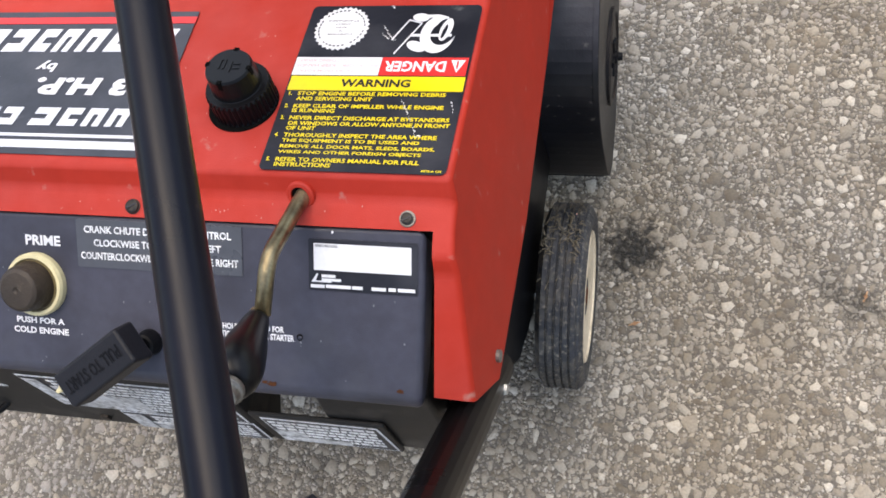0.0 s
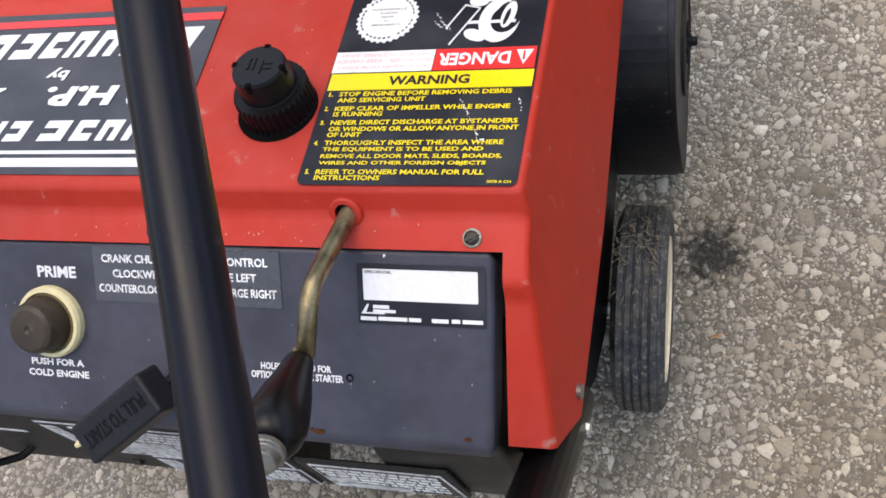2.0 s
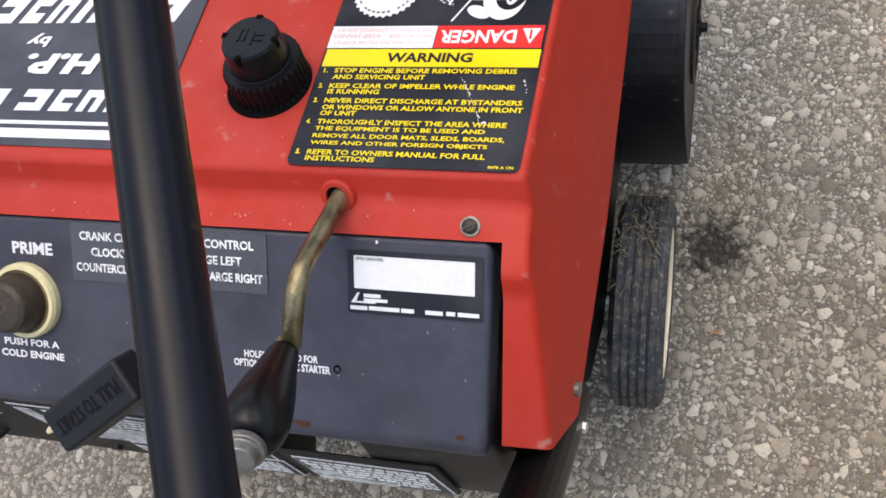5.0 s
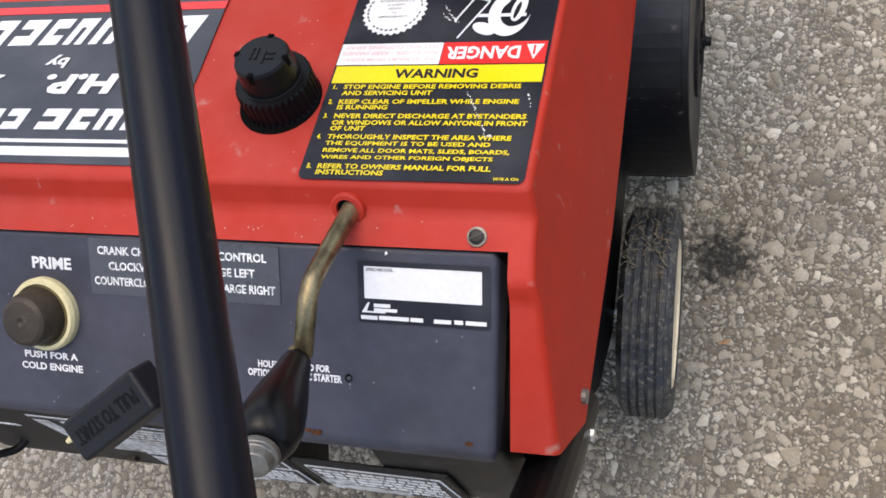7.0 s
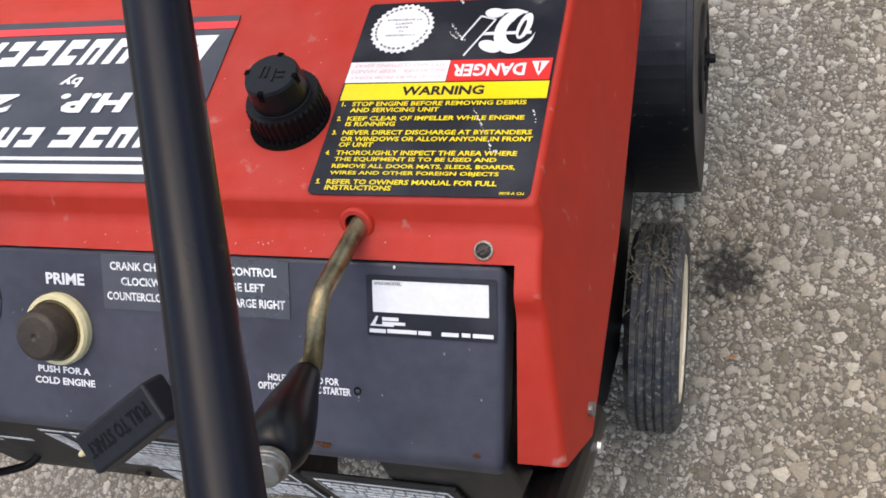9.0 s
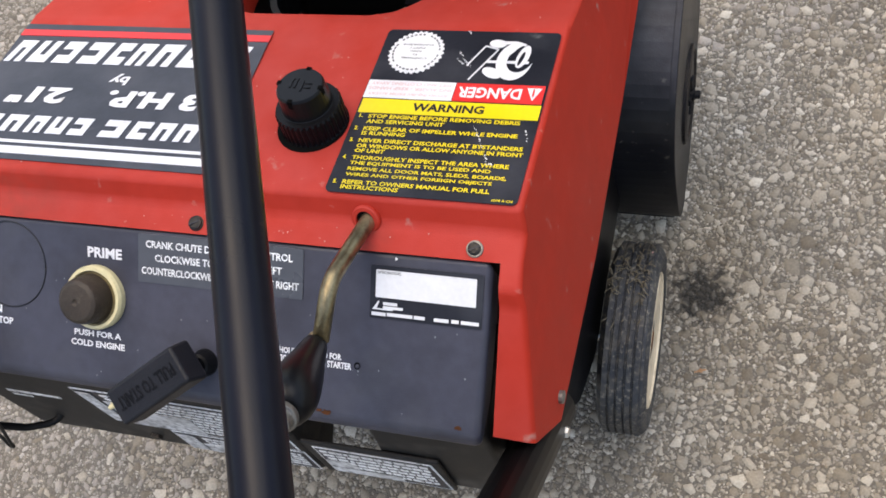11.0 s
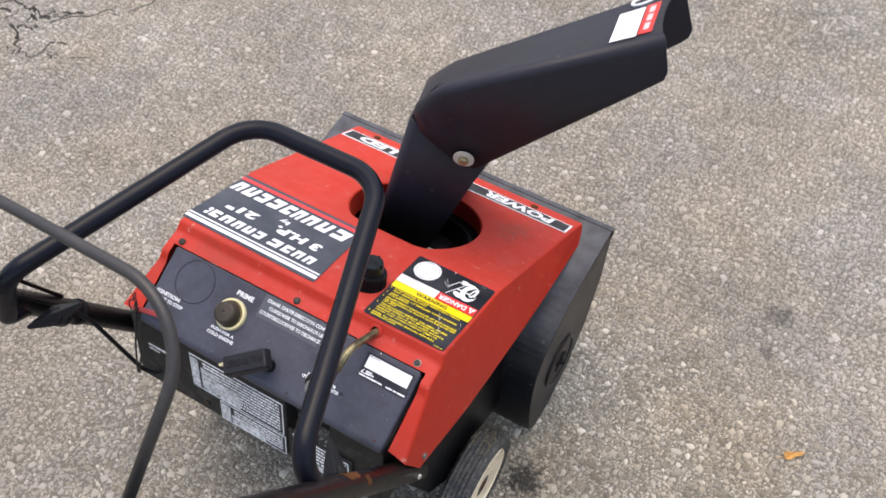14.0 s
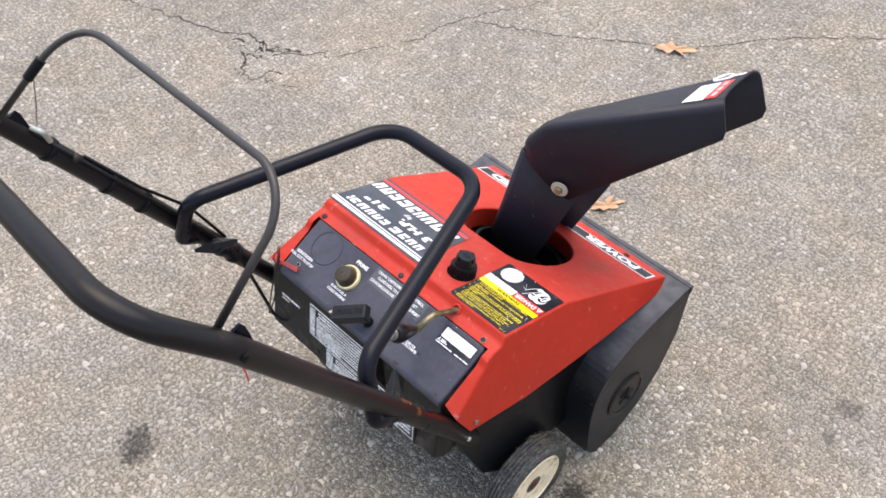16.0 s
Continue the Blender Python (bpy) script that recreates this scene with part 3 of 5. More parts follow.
def build_hood():
    bm = bmesh.new()
    V = lambda *p: bm.verts.new(p)  # noqa: E731
    hc, hr, nseg = (0.023, 0.296), 0.108, 48
    kink_z = 0.531
    front_y, front_z = 0.508, 0.3547
    rows = {}
    for s in (-1, 1):
        wide = 0.010 if s < 0 else 0.0
        rows[s] = dict(
            strip0=V(s * 0.236, 0.002, 0.563), strip1=V(s * 0.236, 0.0215, 0.5662), edge=V(s * XT, 0.0335, 0.5803),
            st0=V(s * 0.222, -0.014, 0.558), st1=V(s * 0.2365, -0.014, 0.558), sl0=V(s * 0.222, -0.023, 0.5455), sl1=V(s * 0.2385, -0.023, 0.5455),
            kink=V(s * XT, 0.196, kink_z), front=V(s * (0.236 + wide), front_y, front_z), low_front=V(s * (0.243 + wide), 0.520, 0.340),
            b0=V(s * (0.2465 + wide), -0.097 - 0.2 * wide, 0.484 + 2 * wide), b1=V(s * (0.252 + wide), -0.070, 0.428), b2=V(s * (0.254 + wide), 0.070, 0.390), b3=V(s * (0.254 + wide), 0.226, 0.366),
            b4=V(s * (0.254 + wide), 0.325, 0.356), b5=V(s * (0.252 + wide), 0.480, 0.345),
            p0=V(s * 0.222, 0.002, 0.563), p1=V(s * 0.222, -0.099, 0.505))
    a, b = rows[-1], rows[1]
    F = bm.faces.new
    F((a["strip0"], a["p0"], b["p0"], b["strip0"], b["strip1"], a["strip1"]))
    F((a["strip1"], b["strip1"], b["edge"], a["edge"]))
    F((a["edge"], b["edge"], b["kink"], a["kink"]))
    F((a["front"], b["front"], b["low_front"], a["low_front"]))
    for r in (a, b):
        F((r["p0"], r["strip0"], r["st1"], r["st0"]))
        F((r["st0"], r["st1"], r["sl1"], r["sl0"]))
        F((r["sl0"], r["sl1"], r["b0"], r["p1"]))
        F((r["strip0"], r["strip1"], r["edge"], r["kink"], r["b3"], r["b2"], r["b1"], r["b0"], r["sl1"], r["st1"]))
        F((r["kink"], r["front"], r["low_front"], r["b5"], r["b4"], r["b3"]))
    # front slope with the round opening for the chute
    ring = []
    for i in range(nseg):
        t = 2 * math.pi * i / nseg
        ring.append(V(*HOOD_FRONT.at(hc[0] + hr * math.cos(t), max(hc[1] + hr * math.sin(t), 0.207))))
    corners = [b["front"], a["front"], a["kink"], b["kink"]]
    q = nseg // 4
    for c in range(4):
        i0 = q * c + q // 2
        nxt = corners[(c + 1) % 4]
        seq = [ring[(i0 + k) % nseg] for k in range(q + 1)]
        for k in range(q):
            F((corners[c], seq[k + 1], seq[k])) if k < q // 2 else F((nxt, seq[k + 1], seq[k]))
        F((corners[c], nxt, seq[q // 2]))
    low = [V(v.co.x, v.co.y, v.co.z - 0.05) for v in ring]
    for i in range(nseg):
        F((ring[i], ring[(i + 1) % nseg], low[(i + 1) % nseg], low[i]))
    return part("hood", bm, M_RED, machine, "moulded red plastic engine hood, scuffed and dusty", bevel=0.0045, segs=4, crease=9)


hood = build_hood()
for cx in (0.150, -0.190):
    part("clip", bm_lathe([(0.007, -0.002), (0.007, 0.002), (0.004, 0.0035), (0.001, 0.0035)], HOOD_FRONT.at(cx, 0.492), HOOD_FRONT.normal, 10), M_RUST, hood)
part("chute_collar", bm_lathe([(0.093, 0.0), (0.093, 0.036), (0.087, 0.036), (0.087, 0.0)], HOOD_FRONT.at(0.031, 0.304, -0.066), HOOD_FRONT.normal, 40, False), M_BLACK, machine, smooth=False)


# ---- console ----
def build_console():
    x0, x1 = -0.219, 0.2165
    p = PANEL
    a, b, n = p.at(0, 0.0035), p.at(0, -0.103), p.normal
    back = [(a.y, a.z), (b.y, b.z), (b.y - 0.004, b.z - 0.012), (b.y + 0.02, b.z - 0.02), (a.y, a.z - 0.03)]
    bm = bm_prism(back, x0, x1)
    for v in bm.verts:
        if v.co.x > 0 and v.co.y < -0.05:
            v.co.x -= 0.003
    panel = part("console_panel", bm, M_PANEL, machine, "charcoal plastic control panel, dusty", bevel=0.005)
    def wall(z):
        return FASCIA.y0 + (z - FASCIA.z0) / FASCIA.slope
    fascia = part("rear_cover", bm_prism([(wall(0.500), 0.500), (wall(0.356), 0.356), (-0.112, 0.348), (-0.085, 0.36), (-0.085, 0.5)], -0.240, 0.050),
                  M_COVER, machine, "black rear cover with worn instruction stickers", bevel=0.004)
    part("lower_strip", bm_prism([(wall(0.429), 0.429), (wall(0.358), 0.358), (wall(0.358) + 0.004, 0.357), (wall(0.429) + 0.004, 0.429)], 0.0525, 0.1660), M_COVER, machine, bevel=0.0015)
    bm = bm_prism([(wall(0.498) + 0.0045, 0.498), (wall(0.356) + 0.0045, 0.356), (-0.100, 0.335), (-0.02, 0.34), (-0.02, 0.5)], 0.108, 0.2145)
    for v in bm.verts:
        if v.co.x < 0.11 and v.co.z > 0.45:
            v.co.x = 0.126
    part("side_block", bm, M_COVER, machine, "dark tank side block", bevel=0.004)
    part("engine", bm_box(-0.17, 0.16, 0.01, 0.17, 0.14, 0.46), M_BLACK, machine, bevel=0.02)
    return panel, fascia


panel, fascia = build_console()

# ---- frame, auger housing and wheels ----
def smooth_line(pts, n):
    """A smooth curve through points, n steps between two of them."""
    pts = [Vector(p) for p in pts]
    out = []
    for i in range(len(pts) - 1):
        p0, p1, p2, p3 = pts[max(i - 1, 0)], pts[i], pts[i + 1], pts[min(i + 2, len(pts) - 1)]
        for k in range(n):
            t = k / n
            out.append(tuple(0.5 * (2 * p1 + (p2 - p0) * t + (2 * p0 - 5 * p1 + 4 * p2 - p3) * t * t + (3 * p1 - p0 - 3 * p2 + p3) * t ** 3)))
    return out + [tuple(pts[-1])]


SCROLL = smooth_line([(0.530, 0.352), (0.447, 0.344), (0.362, 0.330), (0.304, 0.306), (0.264, 0.274), (0.240, 0.226), (0.233, 0.160), (0.236, 0.085), (0.246, 0.045), (0.270, 0.020)], 4)
FRONT_EDGE = [(0.330, 0.022), (0.405, 0.058), (0.466, 0.122), (0.512, 0.220)]


def build_housing():
    inner = [(y + 0.006 if y < 0.4 else y, z - 0.006 if z > 0.1 else z) for y, z in SCROLL]
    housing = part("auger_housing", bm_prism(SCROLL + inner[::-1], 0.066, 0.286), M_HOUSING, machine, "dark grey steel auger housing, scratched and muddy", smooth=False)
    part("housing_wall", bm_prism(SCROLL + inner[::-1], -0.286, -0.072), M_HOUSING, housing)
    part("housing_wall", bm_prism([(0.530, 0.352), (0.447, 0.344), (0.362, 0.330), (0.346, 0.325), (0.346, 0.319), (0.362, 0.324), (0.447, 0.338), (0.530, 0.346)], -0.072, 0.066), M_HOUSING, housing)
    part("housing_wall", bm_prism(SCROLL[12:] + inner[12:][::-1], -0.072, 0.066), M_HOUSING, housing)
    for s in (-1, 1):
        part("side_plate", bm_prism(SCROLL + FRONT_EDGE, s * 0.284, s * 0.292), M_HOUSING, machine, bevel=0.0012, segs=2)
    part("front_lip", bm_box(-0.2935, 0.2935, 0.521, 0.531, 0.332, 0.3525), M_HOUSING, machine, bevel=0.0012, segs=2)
    part("rear_wall", bm_box(-0.284, 0.284, 0.246, 0.252, 0.04, 0.22), M_HOUSING, machine)
    for s in (-1, 1):
        part("chassis_plate", bm_prism([(-0.098, 0.43), (-0.062, 0.32), (-0.012, 0.19), (0.05, 0.13), (0.24, 0.11), (0.30, 0.35), (0.1, 0.42)], s * 0.214, s * 0.228),
             M_BLACK, machine, bevel=0.003)


build_housing()


def build_wheel(s):
    """A ribbed rubber tyre on a cream plastic disc, outer face at +x for s = 1."""
    hub = (0, 0.080, 0.103)
    x = s * 0.235
    ax = (s, 0, -0.022)
    wheel = part("wheel", bm_lathe([(0.010, 0.0), (0.010, 0.044)], (x, hub[1], hub[2]), ax, 16), M_STEEL, machine)
    prof = [(0.072, 0.004), (0.093, 0.001), (0.0995, 0.005)]
    for i in range(5):
        h = 0.007 + i * 0.0078
        prof += [(0.103, h), (0.103, h + 0.005), (0.1005, h + 0.0058), (0.1005, h + 0.007)]
    prof += [(0.0995, 0.047), (0.093, 0.051), (0.076, 0.049), (0.072, 0.046)]
    part("tyre", bm_lathe(prof, (x, hub[1], hub[2]), ax, 48), M_TYRE, wheel, "ribbed black rubber tyre caked with dried mud")
    part("rim", bm_lathe([(0.074, 0.010), (0.0745, 0.0455), (0.0725, 0.0500), (0.0690, 0.0500), (0.0665, 0.0475), (0.0400, 0.0462), (0.001, 0.0458)],
                         (x, hub[1], hub[2]), ax, 40), M_CREAM, wheel, "dirty cream plastic wheel disc", bevel=0.001, segs=2)
    rnd = random.Random(20 + s)
    bm = bmesh.new()
    for _ in range(95):
        t = rnd.gauss(66, 7) if rnd.random() < 0.5 else rnd.uniform(25, 105)
        w, r = rnd.uniform(0.004, 0.046), 0.1035
        p = Vector((x + s * w, hub[1] + r * math.cos(radians(t)), hub[2] + r * math.sin(radians(t)) - 0.022 * w))
        q = Vector((rnd.uniform(-1, 1), rnd.uniform(-1, 1), rnd.uniform(-0.3, 0.3))).normalized() * rnd.uniform(0.0015, 0.0060)
        lift = Vector((0, math.cos(radians(t)), math.sin(radians(t)))) * rnd.uniform(0.000, 0.004)
        side = q.cross(Vector((0, math.cos(radians(t)), math.sin(radians(t))))).normalized() * rnd.uniform(0.0003, 0.0007)
        vs = [bm.verts.new(v) for v in (p - q - side, p - q + side, p + lift + side, p + lift - side, p + q + side * 0.5, p + q - side * 0.5)]
        bm.faces.new((vs[0], vs[1], vs[2], vs[3]))
        bm.faces.new((vs[3], vs[2], vs[4], vs[5]))
    tagged(part("dry_grass", bm, M_STRAW, wheel, "dry grass and mud stuck to the tyre", solid=0.0005), kind="stuff")
    part("hub_slot", bm_lathe([(0.0125, 0.040), (0.0125, 0.0468), (0.002, 0.0468)], (x, hub[1], hub[2]), ax, 4), M_RUST, wheel, "rusty square hub end")


build_wheel(1)
build_wheel(-1)
part("axle", bm_tube([(-0.238, 0.080, 0.103), (0.238, 0.080, 0.103)], 0.008, 12), M_STEEL, machine)


# ---- handle, guard hoop and control bail ----
def mirrored(half):
    return half + [(-x, y, z) for x, y, z in half[::-1]]


part("handle", bm_tube(fillet(mirrored([(0.232, -0.062, 0.40), (0.271, -0.385, 1.018), (0.241, -0.468, 1.119)]), [0.1, 0.12, 0.12, 0.1], 10), 0.016, 20),
     M_RUST_TUBE, machine, "black steel tube push handle, worn and rusting low down", smooth=True, seat=SEAT)
part("guard_hoop", bm_tube(fillet([(0.252, -0.199, 0.655), (0.255, -0.237, 0.679), (0.229, -0.216, 0.771), (0.102, 0.125, 0.766), (-0.101, 0.125, 0.766), (-0.209, -0.211, 0.772), (-0.241, -0.231, 0.683), (-0.249, -0.199, 0.655)], [0.012, 0.037, 0.062, 0.062, 0.037, 0.012], 10), 0.0125, 24),
     M_TUBE, machine, "glossy black bent steel hoop over the hood", smooth=True, seat=SEAT)
part("control_bail", bm_tube(fillet([(0.2561, -0.3898, 1.0294), (0.2725, -0.2592, 1.1599), (-0.2057, -0.2535, 1.1443), (-0.2561, -0.3898, 1.0294)], [0.059, 0.115], 14), 0.0047, 12),
     M_BAIL, machine, "thin black steel control bail", smooth=True, seat=SEAT)

# ---- discharge chute ----
CD, CS = Vector((0.951, 0.309, 0)), Vector((0.309, -0.951, 0))


def chute_at(u, v, z):
    return CD * u + CS * v + Vector((0, 0, z))


def build_chute():
    near = [(0.015, 0.360), (0.105, 0.345), (0.226, 0.617), (0.118, 0.690)]
    far = [(0.018, 0.360), (0.150, 0.365), (0.234, 0.532), (0.100, 0.605)]
    chute = part("chute", bm_faces([chute_at(u, -0.253, z) for u, z in near] + [chute_at(u, -0.384, z) for u, z in far],
                                   [(0, 1, 2, 3), (4, 7, 6, 5), (0, 3, 7, 4)]),
                 M_CHUTE, machine, "black plastic discharge chute", bevel=0.014, segs=4, solid=0.004, seat=SEAT)
    near = [(0.128, 0.684), (0.124, 0.712), (0.163, 0.766), (0.446, 0.903), (0.4555, 0.846), (0.4530, 0.832), (0.445, 0.824), (0.211, 0.611), (0.188, 0.614)]
    far = [(0.100, 0.595), (0.098, 0.622), (0.152, 0.670), (0.458, 0.855), (0.479, 0.778), (0.476, 0.763), (0.467, 0.753), (0.225, 0.535), (0.195, 0.540)]
    vs = [chute_at(u, -0.245, z) for u, z in near] + [chute_at(u, -0.398, z) for u, z in far]
    n, cols = len(near), 8
    bm = bmesh.new()
    ring = [[bm.verts.new(vs[i].lerp(vs[n + i], k / cols)) for k in ((0, *range(1, cols), cols) if i < 4 else (0, cols))] for i in range(n)]
    # the mouth is cut hollow across its top
    back = (vs[2] - vs[3]).normalized()
    for k in range(1, cols):
        ring[3][k].co += back * 0.013 * math.sin(math.pi * k / cols) ** 0.7
    bm.faces.new([r[0] for r in ring])
    bm.faces.new([r[-1] for r in ring][::-1])
    for i in range(3):
        for k in range(cols):
            bm.faces.new((ring[i][k], ring[i + 1][k], ring[i + 1][k + 1], ring[i][k + 1]))
    deflector = part("deflector", bm, M_CHUTE, machine, "black plastic chute deflector tilted up", bevel=0.021, segs=6, solid=0.004, seat=SEAT)
    top = [vs[2], vs[3], vs[n + 3], vs[n + 2]]
    return chute, deflector, top


chute, deflector, TOP = build_chute()

BOLT = chute_at(0.197, -0.2405, 0.637)
bolt = part("pivot_bolt", bm_lathe([(0.0150, 0.0), (0.0150, 0.002), (0.006, 0.0022)], BOLT, CS, 28), M_WASHER, machine, "plated bolt with a broad washer", seat=SEAT)
part("bolt_head", bm_lathe([(0.0075, 0.002), (0.0075, 0.007), (0.0062, 0.0085), (0.002, 0.0085)], BOLT, CS, 6), M_BRASS, bolt, seat=SEAT)


def on_deflector(s_, w_, lift=0.0006):
    a, b = TOP[0].lerp(TOP[1], s_), TOP[3].lerp(TOP[2], s_)
    n = (TOP[1] - TOP[0]).cross(TOP[3] - TOP[0]).normalized()
    n = n if n.z > 0 else -n
    return a.lerp(b, w_) + n * lift


def deflector_patch(name, mat, s0, s1, w0, w1, lift):
    return part(name, bm_faces([on_deflector(*p, lift) for p in ((s0, w0), (s1, w0), (s1, w1), (s0, w1))], [(0, 1, 2, 3)]), mat, deflector, seat=SEAT)


deflector_patch("white_sticker", M_WHITE, 0.775, 0.880, 0.10, 0.66, 0.0012)
deflector_patch("red_sticker", M_REDINK, 0.884, 0.940, 0.12, 0.68, 0.0012)
for w0, w1 in ((0.18, 0.30), (0.34, 0.46), (0.50, 0.62)):
    deflector_patch("print_bar", M_PINK, 0.902, 0.924, w0, w1, 0.0018)
ring_mark = [(0.86 + 0.045 * math.cos(k * math.pi / 10), 0.82 + 0.085 * math.sin(k * math.pi / 10)) for k in range(21)]
part("ring_mark", bm_tube([on_deflector(a, b, 0.0014) for a, b in ring_mark], 0.0024, 6), M_WHITE, deflector, seat=SEAT)
deflector_patch("white_mark", M_WHITE, 0.90, 0.965, 0.80, 0.86, 0.0012)
for k in range(4):
    deflector_patch("print_bar", M_PINK, 0.790 + 0.022 * k, 0.798 + 0.022 * k, 0.16, 0.60, 0.0018)


# ---- printed labels on the hood ----
def print_at(lift):
    return lambda x, y: PRINT.at(x, y, lift)


def decal(name, plane, outline, mat, parent, lift, label=""):
    return part(name, bm_decal(plane, outline, lift), mat, parent, label)


def arc(cx, cy, r, a0, a1, n):
    return [(cx + r * math.cos(radians(a0 + (a1 - a0) * k / n)), cy + r * math.sin(radians(a0 + (a1 - a0) * k / n))) for k in range(n + 1)]


def rounded(x0, x1, y0, y1, r):
    return arc(x1 - r, y0 + r, r, -90, 0, 4) + arc(x1 - r, y1 - r, r, 0, 90, 4) + arc(x0 + r, y1 - r, r, 90, 180, 4) + arc(x0 + r, y0 + r, r, 180, 270, 4)


def fleck(bm, plane, x, y, w, lift):
    bm.faces.new([bm.verts.new(plane.at(px, py, lift)) for px, py in ((x - w, y), (x, y - 1.6 * w), (x + w, y - 0.3 * w), (x + 0.3 * w, y + w))])


def build_warning_label():
    lab = decal("warning_label", PRINT, rounded(0.0985, 0.2305, 0.038, 0.1755, 0.004), M_DECAL, machine, 0.0004, "black, yellow and red warning label, scratched")
    decal("yellow_band", PRINT, rect(0.1000, 0.2295, 0.1008, 0.1125), M_YELLOW, lab, 0.0008)
    lettering("WARNING", print_at(0.0014), (0.139, 0.191, 0.1035, 0.1100), M_DECAL, lab, bold=0.035)
    decal("white_box", PRINT, rect(0.0992, 0.1650, 0.1135, 0.1287), M_WHITE, lab, 0.0008)
    for k, wid in enumerate((0.060, 0.062, 0.060)):
        lettering(("FEET AND CLOTHING AWAY", "ING AUGER - KEEP HANDS", "AVOID INJURY FROM ROTAT")[k], print_at(0.0014),
                  (0.132 - wid / 2, 0.132 + wid / 2, 0.1245 - 0.0043 * k, 0.1271 - 0.0043 * k), M_PINK, lab, turned=True)
    decal("red_box", PRINT, rect(0.1655, 0.2290, 0.1135, 0.1287), M_REDINK, lab, 0.0008)
    lettering("DANGER", print_at(0.0014), (0.1680, 0.2135, 0.1165, 0.1255), M_WHITE, lab, turned=True, bold=0.03)
    decal("triangle", PRINT, [(0.2220, 0.1160), (0.2272, 0.1262), (0.2168, 0.1262)], M_WHITE, lab, 0.0012)
    decal("mark", PRINT, rect(0.2214, 0.2226, 0.1190, 0.1250), M_REDINK, lab, 0.0018)
    # the instructions
    lines = ((1, "STOP ENGINE BEFORE REMOVING DEBRIS"), (0, "AND SERVICING UNIT"), (2, "KEEP CLEAR OF IMPELLER WHILE ENGINE"), (0, "IS RUNNING"),
             (3, "NEVER DIRECT DISCHARGE AT BYSTANDERS"), (0, "OR WINDOWS OR ALLOW ANYONE IN FRONT"), (0, "OF UNIT"),
             (4, "THOROUGHLY INSPECT THE AREA WHERE"), (0, "THE EQUIPMENT IS TO BE USED AND"), (0, "REMOVE ALL DOOR MATS, SLEDS, BOARDS,"),
             (0, "WIRES AND OTHER FOREIGN OBJECTS"), (5, "REFER TO OWNERS MANUAL FOR FULL"), (0, "INSTRUCTIONS"))
    rows = (0.0978, 0.0935, 0.0876, 0.0838, 0.0780, 0.0736, 0.0698, 0.0644, 0.0600, 0.0555, 0.0511, 0.0457, 0.0420)
    ends = (0.2185, 0.166, 0.219, 0.141, 0.225, 0.2262, 0.131, 0.219, 0.208, 0.2195, 0.211, 0.211, 0.150)
    for (num, words), y, end in zip(lines, rows, ends):
        h = 0.0031
        if num:
            lettering(f"{num}.", print_at(0.0014), (0.1025, 0.1052, y - h / 2, y + h / 2), M_YELLOW, lab, bold=0.035)
        lettering(words, print_at(0.0014), (0.1092, end, y - h / 2, y + h / 2), M_YELLOW, lab, bold=0.028)
    lettering("0078 A CN", print_at(0.0014), (0.2135, 0.2272, 0.0392, 0.0408), M_YELLOW, lab, bold=0.02)
    # scalloped seal
    seal = []
    for k in range(120):
        r = 0.0205 + 0.0009 * math.cos(k * 2 * math.pi / 120 * 30)
        seal.append((0.1265 + r * math.cos(k * math.pi / 60), 0.1545 + 0.92 * r * math.sin(k * math.pi / 60)))
    decal("seal", PRINT, seal, M_WHITE, lab, 0.0008, "white scalloped seal")
    for words, y, wid in (("STANDARDS", 0.1603, 0.0240), ("SAFETY", 0.1573, 0.0125), ("ANSI", 0.1543, 0.0090), ("TO", 0.1513, 0.0038), ("CONFORMS", 0.1481, 0.0200)):
        lettering(words, print_at(0.0014), (0.1265 - wid / 2, 0.1265 + wid / 2, y, y + 0.0016), M_GREY, lab, turned=True)
    for k in range(34):
        a = 2 * math.pi * k / 34
        c, u, v = (0.1265 + 0.0176 * math.cos(a), 0.1545 + 0.0160 * math.sin(a)), (math.cos(a) * 0.0006, math.sin(a) * 0.0006), (-math.sin(a) * 0.0009, math.cos(a) * 0.0009)
        if k % 7:
            decal("print_bar", PRINT, [(c[0] + p * u[0] + q * v[0], c[1] + p * u[1] + q * v[1]) for p, q in ((-1, -1), (1, -1), (1, 1), (-1, 1))], M_GREY, lab, 0.0013)

    # pictogram of a turning rotor, as plain shapes
    def oval(cx, cy, rx, ry, tilt):
        ct, st = math.cos(radians(tilt)), math.sin(radians(tilt))
        return [(cx + rx * x * ct - ry * y * st, cy + rx * x * st + ry * y * ct) for x, y in arc(0, 0, 1, 0, 345, 23)]

    rim = arc(0, 0, 1, 80, 352, 26)
    thin = [1 - 0.06 - 0.46 * (1 - (k / 26) ** 3) * min(1, 0.4 + k / 6) for k in range(27)]
    hook = [(0.2019 + 0.0130 * x, 0.1487 + 0.0165 * y) for x, y in rim] + [(0.2030 + 0.0130 * x * t, 0.1497 + 0.0165 * y * t) for (x, y), t in zip(rim[::-1], thin[::-1])]
    decal("pictogram", PRINT, hook, M_WHITE, lab, 0.0014, "white pictogram of a turning rotor")
    decal("pictogram", PRINT, oval(0.2072, 0.1532, 0.0043, 0.0100, -12), M_WHITE, lab, 0.0008)
    decal("gap_mark", PRINT, oval(0.2064, 0.1512, 0.0014, 0.0062, -12), M_DECAL, lab, 0.0012)
    decal("pictogram", PRINT, oval(0.1862, 0.1641, 0.0064, 0.0036, -6), M_WHITE, lab, 0.0008)
